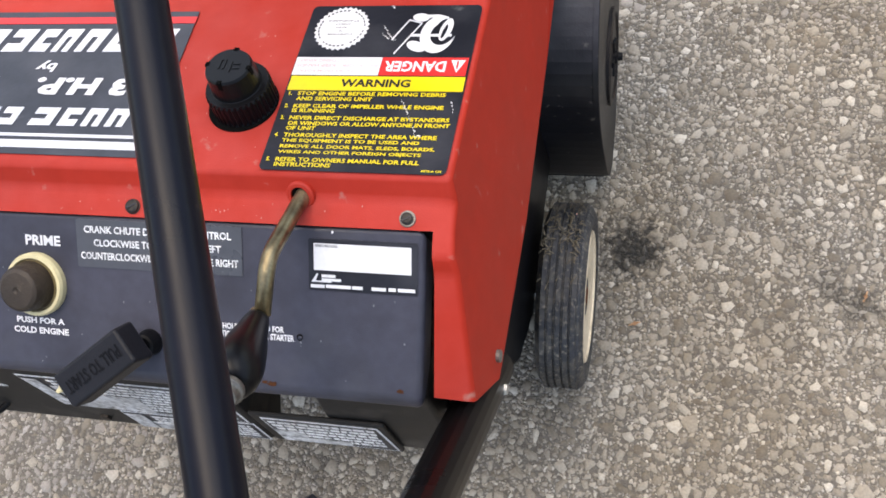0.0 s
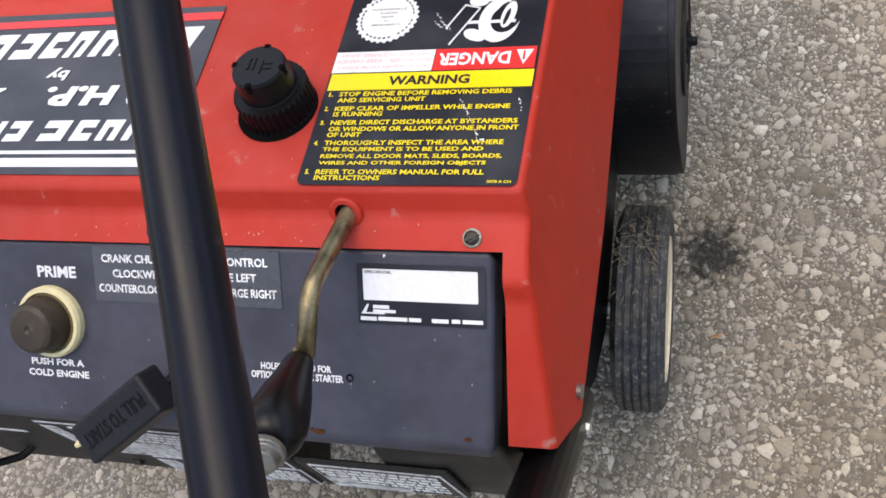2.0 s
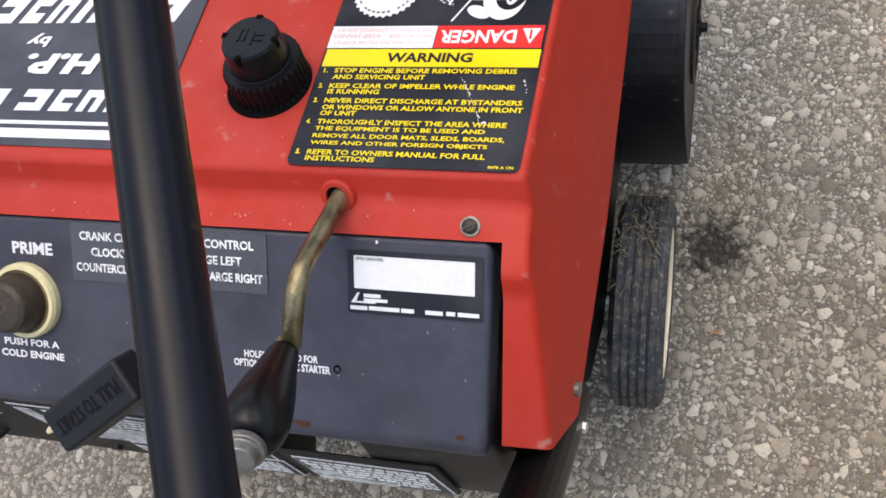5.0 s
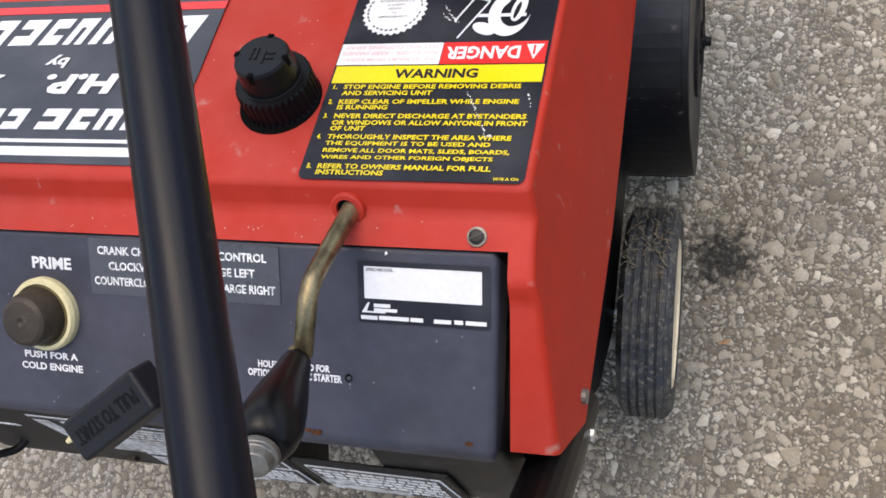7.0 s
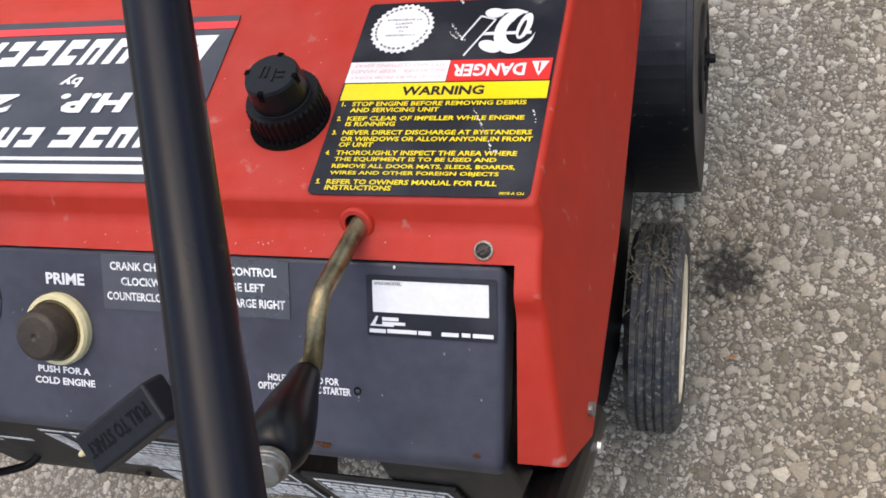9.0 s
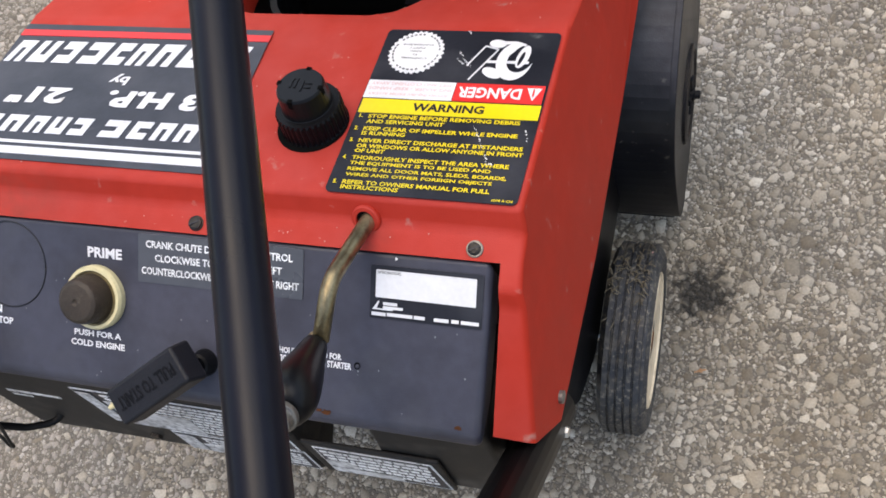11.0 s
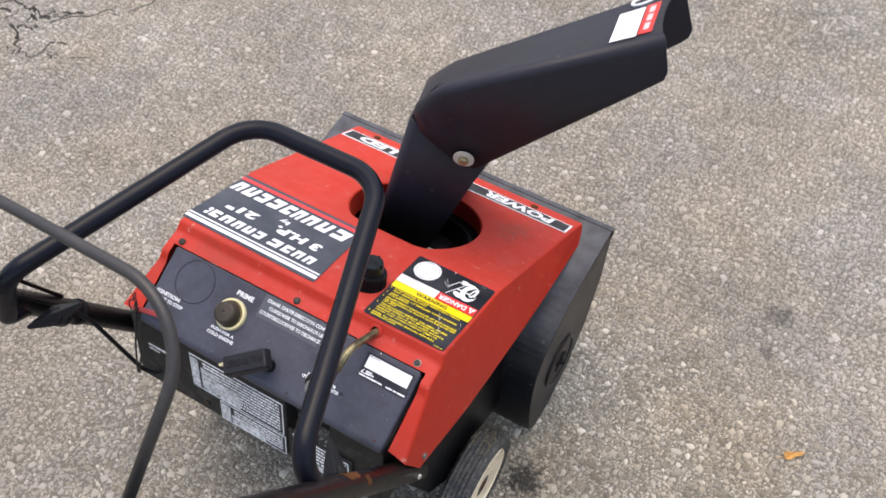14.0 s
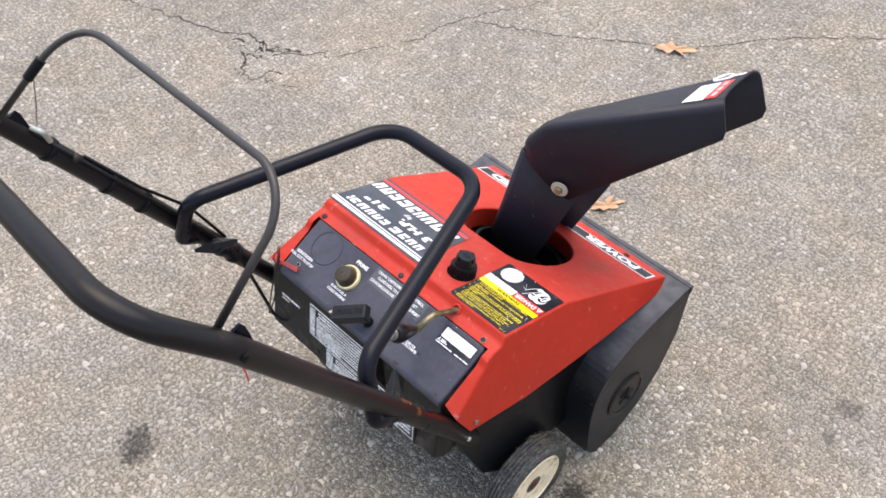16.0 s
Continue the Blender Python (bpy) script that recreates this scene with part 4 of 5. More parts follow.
    decal("pictogram", PRINT, [(0.1880, 0.1662), (0.2000, 0.1664), (0.2075, 0.1640), (0.2070, 0.1624), (0.1990, 0.1640), (0.1880, 0.1632)], M_WHITE, lab, 0.0010)
    decal("pictogram", PRINT, oval(0.1878, 0.1384, 0.0078, 0.0040, -22), M_WHITE, lab, 0.0008)
    decal("pictogram", PRINT, rect(0.1818, 0.2124, 0.1469, 0.1490), M_WHITE, lab, 0.0010)
    for a, b in (((0.1684, 0.1435), (0.1780, 0.1612)), ((0.1727, 0.1313), (0.1881, 0.1583)), ((0.1780, 0.1612), (0.1881, 0.1583))):
        d = Vector((b[0] - a[0], b[1] - a[1])).normalized() * 0.0005
        decal("pictogram", PRINT, [(a[0] - d.y, a[1] + d.x), (a[0] + d.y, a[1] - d.x), (b[0] + d.y, b[1] - d.x), (b[0] - d.y, b[1] + d.x)], M_WHITE, lab, 0.0016)
    # scratches through the print
    rnd = random.Random(7)
    bm = bmesh.new()
    for pts in (((0.1880, 0.0930), (0.1935, 0.0840), (0.1985, 0.0760)), ((0.2010, 0.0720), (0.2045, 0.0640)), ((0.1600, 0.1560), (0.1660, 0.1470), (0.1720, 0.1420)),
                ((0.1600, 0.1490), (0.1660, 0.1440)), ((0.2235, 0.0920), (0.2265, 0.0830)), ((0.2050, 0.0660), (0.2080, 0.0650)), ((0.1620, 0.1740), (0.1650, 0.1720))):
        for a, b in zip(pts, pts[1:]):
            n = 14
            for k in range(n):
                if rnd.random() < 0.8:
                    p = Vector(a).lerp(Vector(b), k / n) + Vector((rnd.uniform(-0.0005, 0.0005), rnd.uniform(-0.0005, 0.0005)))
                    fleck(bm, PRINT, p.x, p.y, rnd.uniform(0.0002, 0.00055), 0.0019)
    tagged(part("scratches", bm, M_PRINT, lab, "pale scratches through the print"), kind="stuff")


build_warning_label()


def block_word(plane, place, x0, x1, y0, y1, shapes, mat, parent, slant=-0.25, gap=0.26):
    """A trade name as plain slanted blocks, one for each character's width."""
    total, count = sum(shapes), 0
    x = x0
    for wid in shapes:
        w = (x1 - x0) * wid / total
        a, b = x + w * gap / 2, x + w * (1 - gap / 2)
        if wid > 0.35:
            k = slant * (y1 - y0)
            lean = lambda u, v: (a + (b - a) * u + k * v, y0 + (y1 - y0) * v)  # noqa: E731
            # slanted blocks, each with a slit cut in from one of its edges
            rims = ([(0, 0), (1, 0), (1, 1), (0.64, 1), (0.64, 0.34), (0.36, 0.34), (0.36, 1), (0, 1)], [(0, 0), (0.36, 0), (0.36, 0.66), (0.64, 0.66), (0.64, 0), (1, 0), (1, 1), (0, 1)],
                    [(0, 0), (1, 0), (1, 0.36), (0.4, 0.36), (0.4, 0.64), (1, 0.64), (1, 1), (0, 1)], [(0, 0), (1, 0), (1, 1), (0, 1), (0, 0.64), (0.6, 0.64), (0.6, 0.36), (0, 0.36)])
            decal("name_block", plane, [lean(*p) for p in rims[(count * 3 + count // 3 + len(shapes)) % 4]], mat, parent, 0.0009)
            count += 1
        x += w


def build_name_label():
    lab = decal("name_label", PRINT, [(-0.2365, 0.0445), (0.0075, 0.0435), (0.0090, 0.0455), (0.0052, 0.0960), (0.0028, 0.1715), (-0.2300, 0.1725)], M_LABEL, machine, 0.0004,
                "charcoal name label with white lettering and a red line")
    decal("red_line", PRINT, rect(-0.2300, 0.0035, 0.1600, 0.1662), M_REDINK, lab, 0.0008)
    decal("white_line", PRINT, rect(-0.2360, 0.0068, 0.0490, 0.0552), M_WHITE, lab, 0.0008)
    decal("white_line", PRINT, rect(-0.2357, 0.0066, 0.0582, 0.0606), M_WHITE, lab, 0.0008)
    block_word(PRINT, None, -0.2320, -0.0090, 0.1330, 0.1545, (0.85, 1, 0.95, 1.05, 0.8, 0.8, 1, 1.1, 1.3), M_WHITE, lab, slant=0.3)
    lettering("by", print_at(0.0014), (-0.1175, -0.1005, 0.1140, 0.1245), M_WHITE, lab, turned=True, slant=0.2, bold=0.03)
    lettering("3 H.P.", print_at(0.0014), (-0.1120, -0.0290, 0.0935, 0.1090), M_WHITE, lab, turned=True, slant=0.2, bold=0.05)
    lettering("21\"", print_at(0.0014), (-0.2020, -0.1480, 0.0935, 0.1090), M_WHITE, lab, turned=True, slant=0.2, bold=0.05)
    block_word(PRINT, None, -0.2200, -0.0165, 0.0675, 0.0825, (0.4, 1, 1.2, 1, 1, 1, 0.35, 1.3, 1, 1, 1), M_WHITE, lab, slant=0.2)


build_name_label()


def build_power_label():
    p = HOOD_FRONT
    lab = decal("strip_label", p, rect(-0.240, 0.2310, 0.4470, 0.4810), M_WHITE, machine, 0.0005, "black strip label with a white border")
    decal("field", p, rect(-0.2365, 0.2275, 0.4497, 0.4783), M_DECAL, lab, 0.0009)
    at = lambda x, y: p.at(x, y, 0.0018)  # noqa: E731
    lettering("POWER", at, (0.060, 0.197, 0.4525, 0.4755), M_WHITE, lab, turned=True, slant=0.1, bold=0.045)
    lettering("LED", at, (-0.209, -0.130, 0.4525, 0.4755), M_WHITE, lab, turned=True, slant=0.1, bold=0.045)


build_power_label()

# ---- fittings on the hood ----
CAP = HOOD_REAR.at(0.0712, 0.0925)


def bm_knurled(base, axis, r0, r1, h0, h1, teeth):
    axis = Vector(axis).normalized()
    up = axis.orthogonal().normalized()
    side = axis.cross(up)
    bm = bmesh.new()
    rings = []
    n = teeth * 4
    for r, h, deep in ((r0, h0, 0.0), (r0, h0 + 0.002, 0.0011), (r0, h1 - 0.002, 0.0011), (r1, h1, 0.0)):
        ring = []
        for k in range(n):
            rr = r - (deep if k % 4 in (2, 3) else 0)
            a = 2 * math.pi * k / n
            ring.append(bm.verts.new(Vector(base) + axis * h + (up * math.cos(a) + side * math.sin(a)) * rr))
        rings.append(ring)
    for a, b in zip(rings, rings[1:]):
        for k in range(n):
            bm.faces.new((a[k], a[(k + 1) % n], b[(k + 1) % n], b[k]))
    bm.faces.new(rings[0][::-1])
    bm.faces.new(rings[-1])
    return bm


def build_fuel_cap():
    n = HOOD_REAR.normal
    cap = part("fuel_cap", bm_knurled(CAP, n, 0.0240, 0.0228, 0.0, 0.0195, 36), M_BLACK, machine, "black knurled plastic fuel cap")
    part("filler_gap", bm_lathe([(0.0264, 0.0), (0.0264, 0.0006), (0.02, 0.0008)], CAP + Vector((-0.0012, -0.0012, 0.0004)), n, 40), M_GAP, machine)
    part("grip", bm_lathe([(0.0195, 0.0185), (0.0182, 0.0200), (0.0170, 0.0360), (0.0160, 0.0378), (0.003, 0.0378)], CAP, n, 40), M_KNOB, cap, smooth=False)
    side = Vector((1, 0, 0))
    fwd = n.cross(side)
    for k in range(4):
        d = side * math.cos(k * math.pi / 2 - 0.1) + fwd * math.sin(k * math.pi / 2 - 0.1)
        c = CAP + d * 0.0160 + n * 0.0362
        e = d.cross(n)
        v = [c + d * a + e * b + n * h for a in (-0.0016, 0.0013) for b in (-0.0017, 0.0017) for h in (-0.0048, 0.0019)]
        part("notch", bm_faces(v, [(0, 1, 3, 2), (4, 6, 7, 5), (0, 4, 5, 1), (2, 3, 7, 6), (0, 2, 6, 4), (1, 5, 7, 3)]), M_GAP, cap)
    for a0, a1, b0, b1 in ((-0.007, -0.0055, -0.003, 0.005), (-0.0035, -0.002, -0.003, 0.005), (-0.007, -0.002, 0.005, 0.0062), (0.002, 0.003, -0.006, 0.004), (0.004, 0.009, 0.001, 0.0022), (0.004, 0.009, -0.003, -0.0018)):
        v = [CAP + side * a + fwd * b + n * h for a in (a0, a1) for b in (b0, b1) for h in (0.0370, 0.0384)]
        part("raised_mark", bm_faces(v, [(0, 1, 3, 2), (4, 6, 7, 5), (0, 4, 5, 1), (2, 3, 7, 6), (0, 2, 6, 4), (1, 5, 7, 3)]), M_KNOB, cap)


build_fuel_cap()


def build_screw(x, washer):
    at = Vector((x, 0.0095, 0.5642))
    size = 0.0043 if washer else 0.0050
    n = Vector((0, -0.17, 1)).normalized()
    if washer:
        screw = part("screw", bm_lathe([(0.0057, 0.0), (0.0057, 0.0010), (0.0053, 0.0012)], at, n, 24), M_DULL, machine, "dark slotted screw with a dull worn washer")
    else:
        screw = part("screw", bm_lathe([(0.0056, 0.0), (0.0056, 0.0008), (0.005, 0.001)], at, n, 24), M_SCREW, machine, "dull slotted screw")
    head = part("head", bm_lathe([(r, h) for r, h in ((size, 0.0008), (size - 0.0001, 0.0028), (size - 0.0015, 0.0034), (0.001, 0.0035))], at, n, 24), M_SCREW, screw)
    d = Vector((math.cos(0.5), math.sin(0.5), 0)) * 0.0042
    e = Vector((-math.sin(0.5), math.cos(0.5), 0)) * 0.0006
    c = at + n * 0.0034
    v = [c + d * a + e * b + n * h for a in (-1, 1) for b in (-1, 1) for h in (-0.001, 0.0006)]
    part("slot", bm_faces(v, [(0, 1, 3, 2), (4, 6, 7, 5), (0, 4, 5, 1), (2, 3, 7, 6), (0, 2, 6, 4), (1, 5, 7, 3)]), M_DECAL, screw)


for sx, wash in ((0.204, True), (0.0, False), (-0.213, False)):
    build_screw(sx, wash)


def build_crank():
    hole = Vector((0.1285, 0.0220, 0.5690))
    line = fillet([(0.1293, 0.0214, 0.5684), (0.1240, -0.0308, 0.5955), (0.1213, -0.0662, 0.5830)], [0.024], 16)
    line = [line[0] + (line[0] - line[1]).normalized() * 0.02] + line
    crank = part("chute_crank", bm_tube(line, 0.0055, 16),
                 M_BRASS, machine, "bent plated crank rod with tarnish", smooth=True)
    boss = hole + Vector((-0.0008, 0.0005, -0.0012))
    part("boss", bm_lathe([(0.0105, -0.004), (0.0105, 0.0020), (0.0092, 0.0030), (0.0067, 0.0030), (0.0067, -0.001)], boss, (-0.10, -0.72, 0.68), 28), M_RED, hood)
    part("rod_hole", bm_lathe([(0.0066, -0.002), (0.0066, 0.0014), (0.002, 0.0014)], boss, (-0.10, -0.72, 0.68), 24), M_GAP, hood)
    a, b = Vector((0.1190, -0.0695, 0.5845)), Vector((0.1290, -0.1210, 0.6300))
    ax = (b - a).normalized()
    lg = (b - a).length
    prof = [(0.0078, 0.0), (0.0086, 0.003), (0.0112, 0.018), (0.0138, 0.030), (0.0155, 0.040), (0.0165, 0.047), (0.0168, 0.053), (0.0160, 0.060), (0.0138, 0.066), (0.0105, 0.069), (0.003, 0.070)]
    knob = part("knob", bm_lathe([(r, h * lg / 0.072) for r, h in prof], a, ax, 32), M_KNOB, crank, "glossy black tapered crank knob", smooth=True)
    part("nut", bm_lathe([(0.0106, 0.0), (0.0106, 0.004), (0.0084, 0.0046), (0.0078, 0.010), (0.002, 0.0105)], b - ax * 0.001, ax, 28), M_DULL, knob, smooth=False, bevel=0.0008, segs=2)
    part("collar", bm_lathe([(0.0060, -0.007), (0.0066, -0.006), (0.0066, 0.001), (0.0060, 0.002)], a, ax, 20), M_BRASS, crank)


build_crank()

# ---- fittings and print on the console ----
def panel_at(lift):
    return lambda x, y: PANEL.at(x, y, lift)


def build_panel_print():
    sheet = decal("crank_sticker", PANEL, rounded(-0.0470, 0.0840, -0.0315, -0.0002, 0.001), M_SHEET, panel, 0.0003, "clear sticker with pale lettering")
    for k, (words, a, b) in enumerate((("CRANK CHUTE DIRECTION CONTROL", -0.0405, 0.0760), ("CLOCKWISE TO DISCHARGE LEFT", -0.0330, 0.0680), ("COUNTERCLOCKWISE TO DISCHARGE RIGHT", -0.0440, 0.0810))):
        y = -0.0090 - 0.0086 * k
        lettering(words, panel_at(0.0010), (a, b, y, y + 0.0048), M_PRINT, sheet, bold=0.026)
    for words, box in (("PRIME", (-0.0905, -0.0610, -0.0190, -0.0122)), ("PUSH FOR A", (-0.1030, -0.0620, -0.0722, -0.0680)), ("COLD ENGINE", (-0.1060, -0.0590, -0.0792, -0.0748)),
                       ("IGNITION", (-0.2115, -0.1690, -0.0640, -0.0585)), ("PULL OUT TO STOP", (-0.2215, -0.1590, -0.0715, -0.0665)),
                       ("HOLES PROVIDED FOR", (0.0670, 0.1140, -0.0660, -0.0620)), ("OPTIONAL ELECTRIC STARTER", (0.0600, 0.1215, -0.0712, -0.0670))):
        lettering(words, panel_at(0.0006), box, M_WHITE, panel, bold=0.034)
    plate = decal("rating_plate", PLATE, rounded(0.1335, 0.2115, -0.0345, -0.0025, 0.0012), M_DECAL, panel, 0.0003, "black rating plate with a blank white field")
    decal("white_field", PLATE, rounded(0.1375, 0.2070, -0.0218, -0.0052, 0.0006), M_WHITE, plate, 0.0008)
    lettering("SPEC/MODEL", lambda x, y: PLATE.at(x, y, 0.0016), (0.1388, 0.1556, -0.0074, -0.0058), M_GREY, plate, bold=0.03)
    decal("logo", PLATE, [(0.1355, -0.0292), (0.1500, -0.0292), (0.1500, -0.0284), (0.1385, -0.0284), (0.1405, -0.0240), (0.1393, -0.0240)], M_WHITE, plate, 0.0008)
    for a, b, y0, y1 in ((0.1430, 0.1530, -0.0262, -0.0244), (0.1430, 0.1570, -0.0284, -0.0268), (0.1350, 0.1450, -0.0328, -0.0308), (0.1460, 0.1640, -0.0326, -0.0306), (0.1650, 0.1725, -0.0326, -0.0306),
                         (0.1790, 0.1890, -0.0326, -0.0306), (0.1910, 0.1960, -0.0324, -0.0304), (0.1975, 0.2095, -0.0324, -0.0304)):
        decal("print_bar", PLATE, rect(a, b, y0, y1), M_WHITE, plate, 0.0008)
    decal("paint_fleck", PANEL, [(0.1508, -0.0018), (0.1522, -0.0008), (0.1512, 0.0004), (0.1505, -0.0002)], M_WHITE, panel, 0.0006)
    for x, y, r in ((0.1256, -0.0680, 0.0022), (0.0515, -0.0990, 0.0018)):
        decal("hole", PANEL, arc(x, y, r, 0, 340, 16), M_GAP, panel, 0.0003)
        part("hole_plug", bm_lathe([(r * 0.72, -0.001), (r * 0.70, 0.0007), (r * 0.2, 0.0010), (0.00005, 0.0010)], PANEL.at(x + 0.0003, y - 0.0002, 0.0), PANEL.at(x, y, 1.0) - PANEL.at(x, y, 0.0), 16), M_PANEL, panel, smooth=True)
    ring = [PANEL.at(-0.161 + 0.0325 * math.cos(k * math.pi / 30), -0.0300 + 0.0290 * math.sin(k * math.pi / 30), 0.0) for k in range(61)]
    part("blank_cover", bm_tube(ring, 0.0007, 8), M_DECAL, panel, "round blanking cover moulded in the panel", smooth=True)
    rnd = random.Random(31)
    for cx, cy, wide in ((0.1990, -0.0975, 0.0035), (0.1040, -0.1000, 0.0045), (0.0980, -0.0990, 0.0025)):
        rim = [(cx + wide * math.cos(k * 0.524) * rnd.uniform(0.5, 1.1), cy + 0.45 * wide * math.sin(k * 0.524) * rnd.uniform(0.5, 1.1)) for k in range(12)]
        decal("rust_mark", PANEL, rim, M_RUST, panel, 0.0002)
    rnd = random.Random(3)
    bm = bmesh.new()
    for _ in range(30):
        fleck(bm, PANEL, rnd.uniform(-0.21, 0.21), rnd.uniform(-0.1, -0.035), rnd.uniform(0.0003, 0.0007), 0.0005)
    tagged(part("paint_flecks", bm, M_GREY, panel, "pale flecks of dust and paint"), kind="stuff")
    bm = bmesh.new()
    for _ in range(70):
        fleck(bm, HOOD_REAR, rnd.uniform(-0.22, 0.225), rnd.uniform(0.040, 0.172), rnd.uniform(0.0002, 0.0007), 0.0003)
    for _ in range(60):
        y = rnd.uniform(0.20, 0.44)
        fleck(bm, HOOD_FRONT, rnd.choice((rnd.uniform(0.13, 0.225), rnd.uniform(-0.225, -0.1))), y, rnd.uniform(0.0003, 0.0009), 0.0004)
    strip = Plane(0.002, 0.563, 0.003 / 0.0175)
    for _ in range(26):
        fleck(bm, strip, rnd.gauss(0.07, 0.09), rnd.uniform(0.004, 0.018), rnd.uniform(0.0002, 0.0006), 0.0004)
    tagged(part("paint_flecks", bm, M_FLECK, hood, "pale chips and dust specks"), kind="stuff")


build_panel_print()


def build_primer():
    c, n = PANEL.at(-0.0825, -0.0450), PANEL.normal
    ring = part("primer", bm_lathe([(0.0240, 0.0), (0.0240, 0.0045), (0.0228, 0.0070), (0.0205, 0.0070), (0.0200, 0.0040)], c, n, 40), M_RING, machine, "brown rubber primer bulb in a yellowed ring", smooth=False)
    part("well", bm_lathe([(0.0202, 0.0), (0.0202, 0.0046), (0.012, 0.0046)], c, n, 32), M_WELL, ring)
    part("bulb", bm_lathe([(0.0192, 0.002), (0.0180, 0.008), (0.0172, 0.016), (0.0158, 0.0200), (0.0132, 0.0220), (0.0026, 0.0226), (0.0012, 0.0212)], c + Vector((-0.0022, -0.0008, 0)), n, 28), M_BULB, ring, smooth=False, bevel=0.0006, segs=2, crease=30)


build_primer()


def build_pull_grip():
    """A block standing off the panel on its cord, words pressed into its outer face."""
    a, b, c = Vector((-0.0405, -0.1155, 0.5555)), Vector((0.0115, -0.0810, 0.5745)), Vector((-0.0190, -0.1320, 0.5485))
    d = (b - a).normalized()
    e = (c - a) - d * (c - a).dot(d)
    w = e.length
    e.normalize()
    n = d.cross(e)
    n = n if n.z > 0 else -n
    lg, dp = (b - a).length, 0.022
    v = [a + d * (lg * u) + e * (w * (0.5 + (k - 0.5) * (1.0 if h == 0 else 1.12))) - n * (dp * h) for u in (0, 1) for k in (0, 1) for h in (1, 0)]
    grip = part("pull_grip", bm_faces(v, [(0, 1, 3, 2), (4, 6, 7, 5), (0, 4, 5, 1), (2, 3, 7, 6), (0, 2, 6, 4), (1, 5, 7, 3)]), M_GRIP, machine, "black plastic pull-start grip hanging on its cord", bevel=0.0028)
    lettering("PULL TO START", lambda x, y: a + d * x - e * y + n * 0.0005, (0.006, lg - 0.006, -w * 0.68, -w * 0.32), M_BLACK, grip, turned=True, bold=0.02)
    hole = PANEL.at(0.0085, -0.0790)
    mid = a + d * (lg * 0.62) + e * (w * 0.5) - n * (dp - 0.002)
    part("cord", bm_tube([mid, mid.lerp(hole, 0.5), hole], 0.0026, 10), M_BLACK, grip)
    part("cord_guide", bm_lathe([(0.0100, 0.0), (0.0098, 0.003), (0.0080, 0.010), (0.0060, 0.011), (0.0050, 0.008)], hole, PANEL.normal, 24), M_BLACK, panel)
    part("cord_end", bm_tube([a + e * (w * 0.35) - n * 0.008 + d * 0.002, a + e * (w * 0.35) - n * 0.008 - d * 0.009], 0.0032, 10, [0.0040, 0.0016]), M_RING, grip)


build_pull_grip()


def build_ignition():
    c = PANEL.at(-0.2020, -0.0925, 0.010)
    d = Vector((0.97, 0.17, 0.06)).normalized()
    n = PANEL.normal
    e = n.cross(d)
    v = [c + d * a * 0.029 + e * b * 0.0048 * (1 if a > 0 else 0.6) + n * h * 0.0024 for a in (-1, 1) for b in (-1, 1) for h in (-1, 1)]
    key = part("ignition_key", bm_faces(v, [(0, 1, 3, 2), (4, 6, 7, 5), (0, 4, 5, 1), (2, 3, 7, 6), (0, 2, 6, 4), (1, 5, 7, 3)]), M_KEY, machine, "red plastic ignition key on a wire loop", bevel=0.0015)
    loop = [c - d * 0.022 + Vector((-0.004 + 0.007 * math.cos(t), 0.004 * math.sin(t), 0.010 * math.sin(t) + 0.004)) for t in (k * math.pi / 10 for k in range(21))]
    part("wire_loop", bm_tube(loop, 0.0011, 8), M_SCREW, key)
    # a thin wire hanging down in a long narrow loop
    top, low = Vector((-0.2200, -0.1000, 0.5300)), Vector((-0.1937, -0.1560, 0.4400))
    inner = Vector((-0.2035, -0.1120, 0.5130))
    wire = [top, top.lerp(low, 0.55) + Vector((-0.003, -0.002, 0)), low + Vector((-0.0022, 0, 0.004)), low, low + Vector((0.0018, 0, 0.004)), inner.lerp(low, 0.5) + Vector((0.002, 0, 0)), inner]
    part("wire", bm_tube(smooth_line(wire, 8), 0.0014, 8), M_SCREW, key, "thin dark wire loop")
    aside = Vector((1.0, 0.0, 0.0))
    for j in range(5):
        link_c = top + Vector((-0.0012, 0.003, 0.010)) * (1.6 - 0.8 * j)
        turn_d = aside if j % 2 else Vector((0, 1, 0))
        link = [link_c + Vector((-0.12, 0.28, 0.95)) * (0.0046 * math.cos(t)) + turn_d * (0.0026 * math.sin(t)) for t in (i * math.pi / 6 for i in range(13))]
        part("chain_link", bm_tube(link, 0.0010, 6), M_SCREW, key)
    part("key_hole", bm_lathe([(0.0048, 0.0), (0.0048, 0.0016), (0.0026, 0.0018), (0.0024, 0.0004), (0.0005, 0.0004)], PANEL.at(-0.1880, -0.0800), n, 18), M_DULL, panel)
    decal("hole", PANEL, arc(-0.1880, -0.0800, 0.0022, 0, 340, 12), M_GAP, panel, 0.0006)


build_ignition()

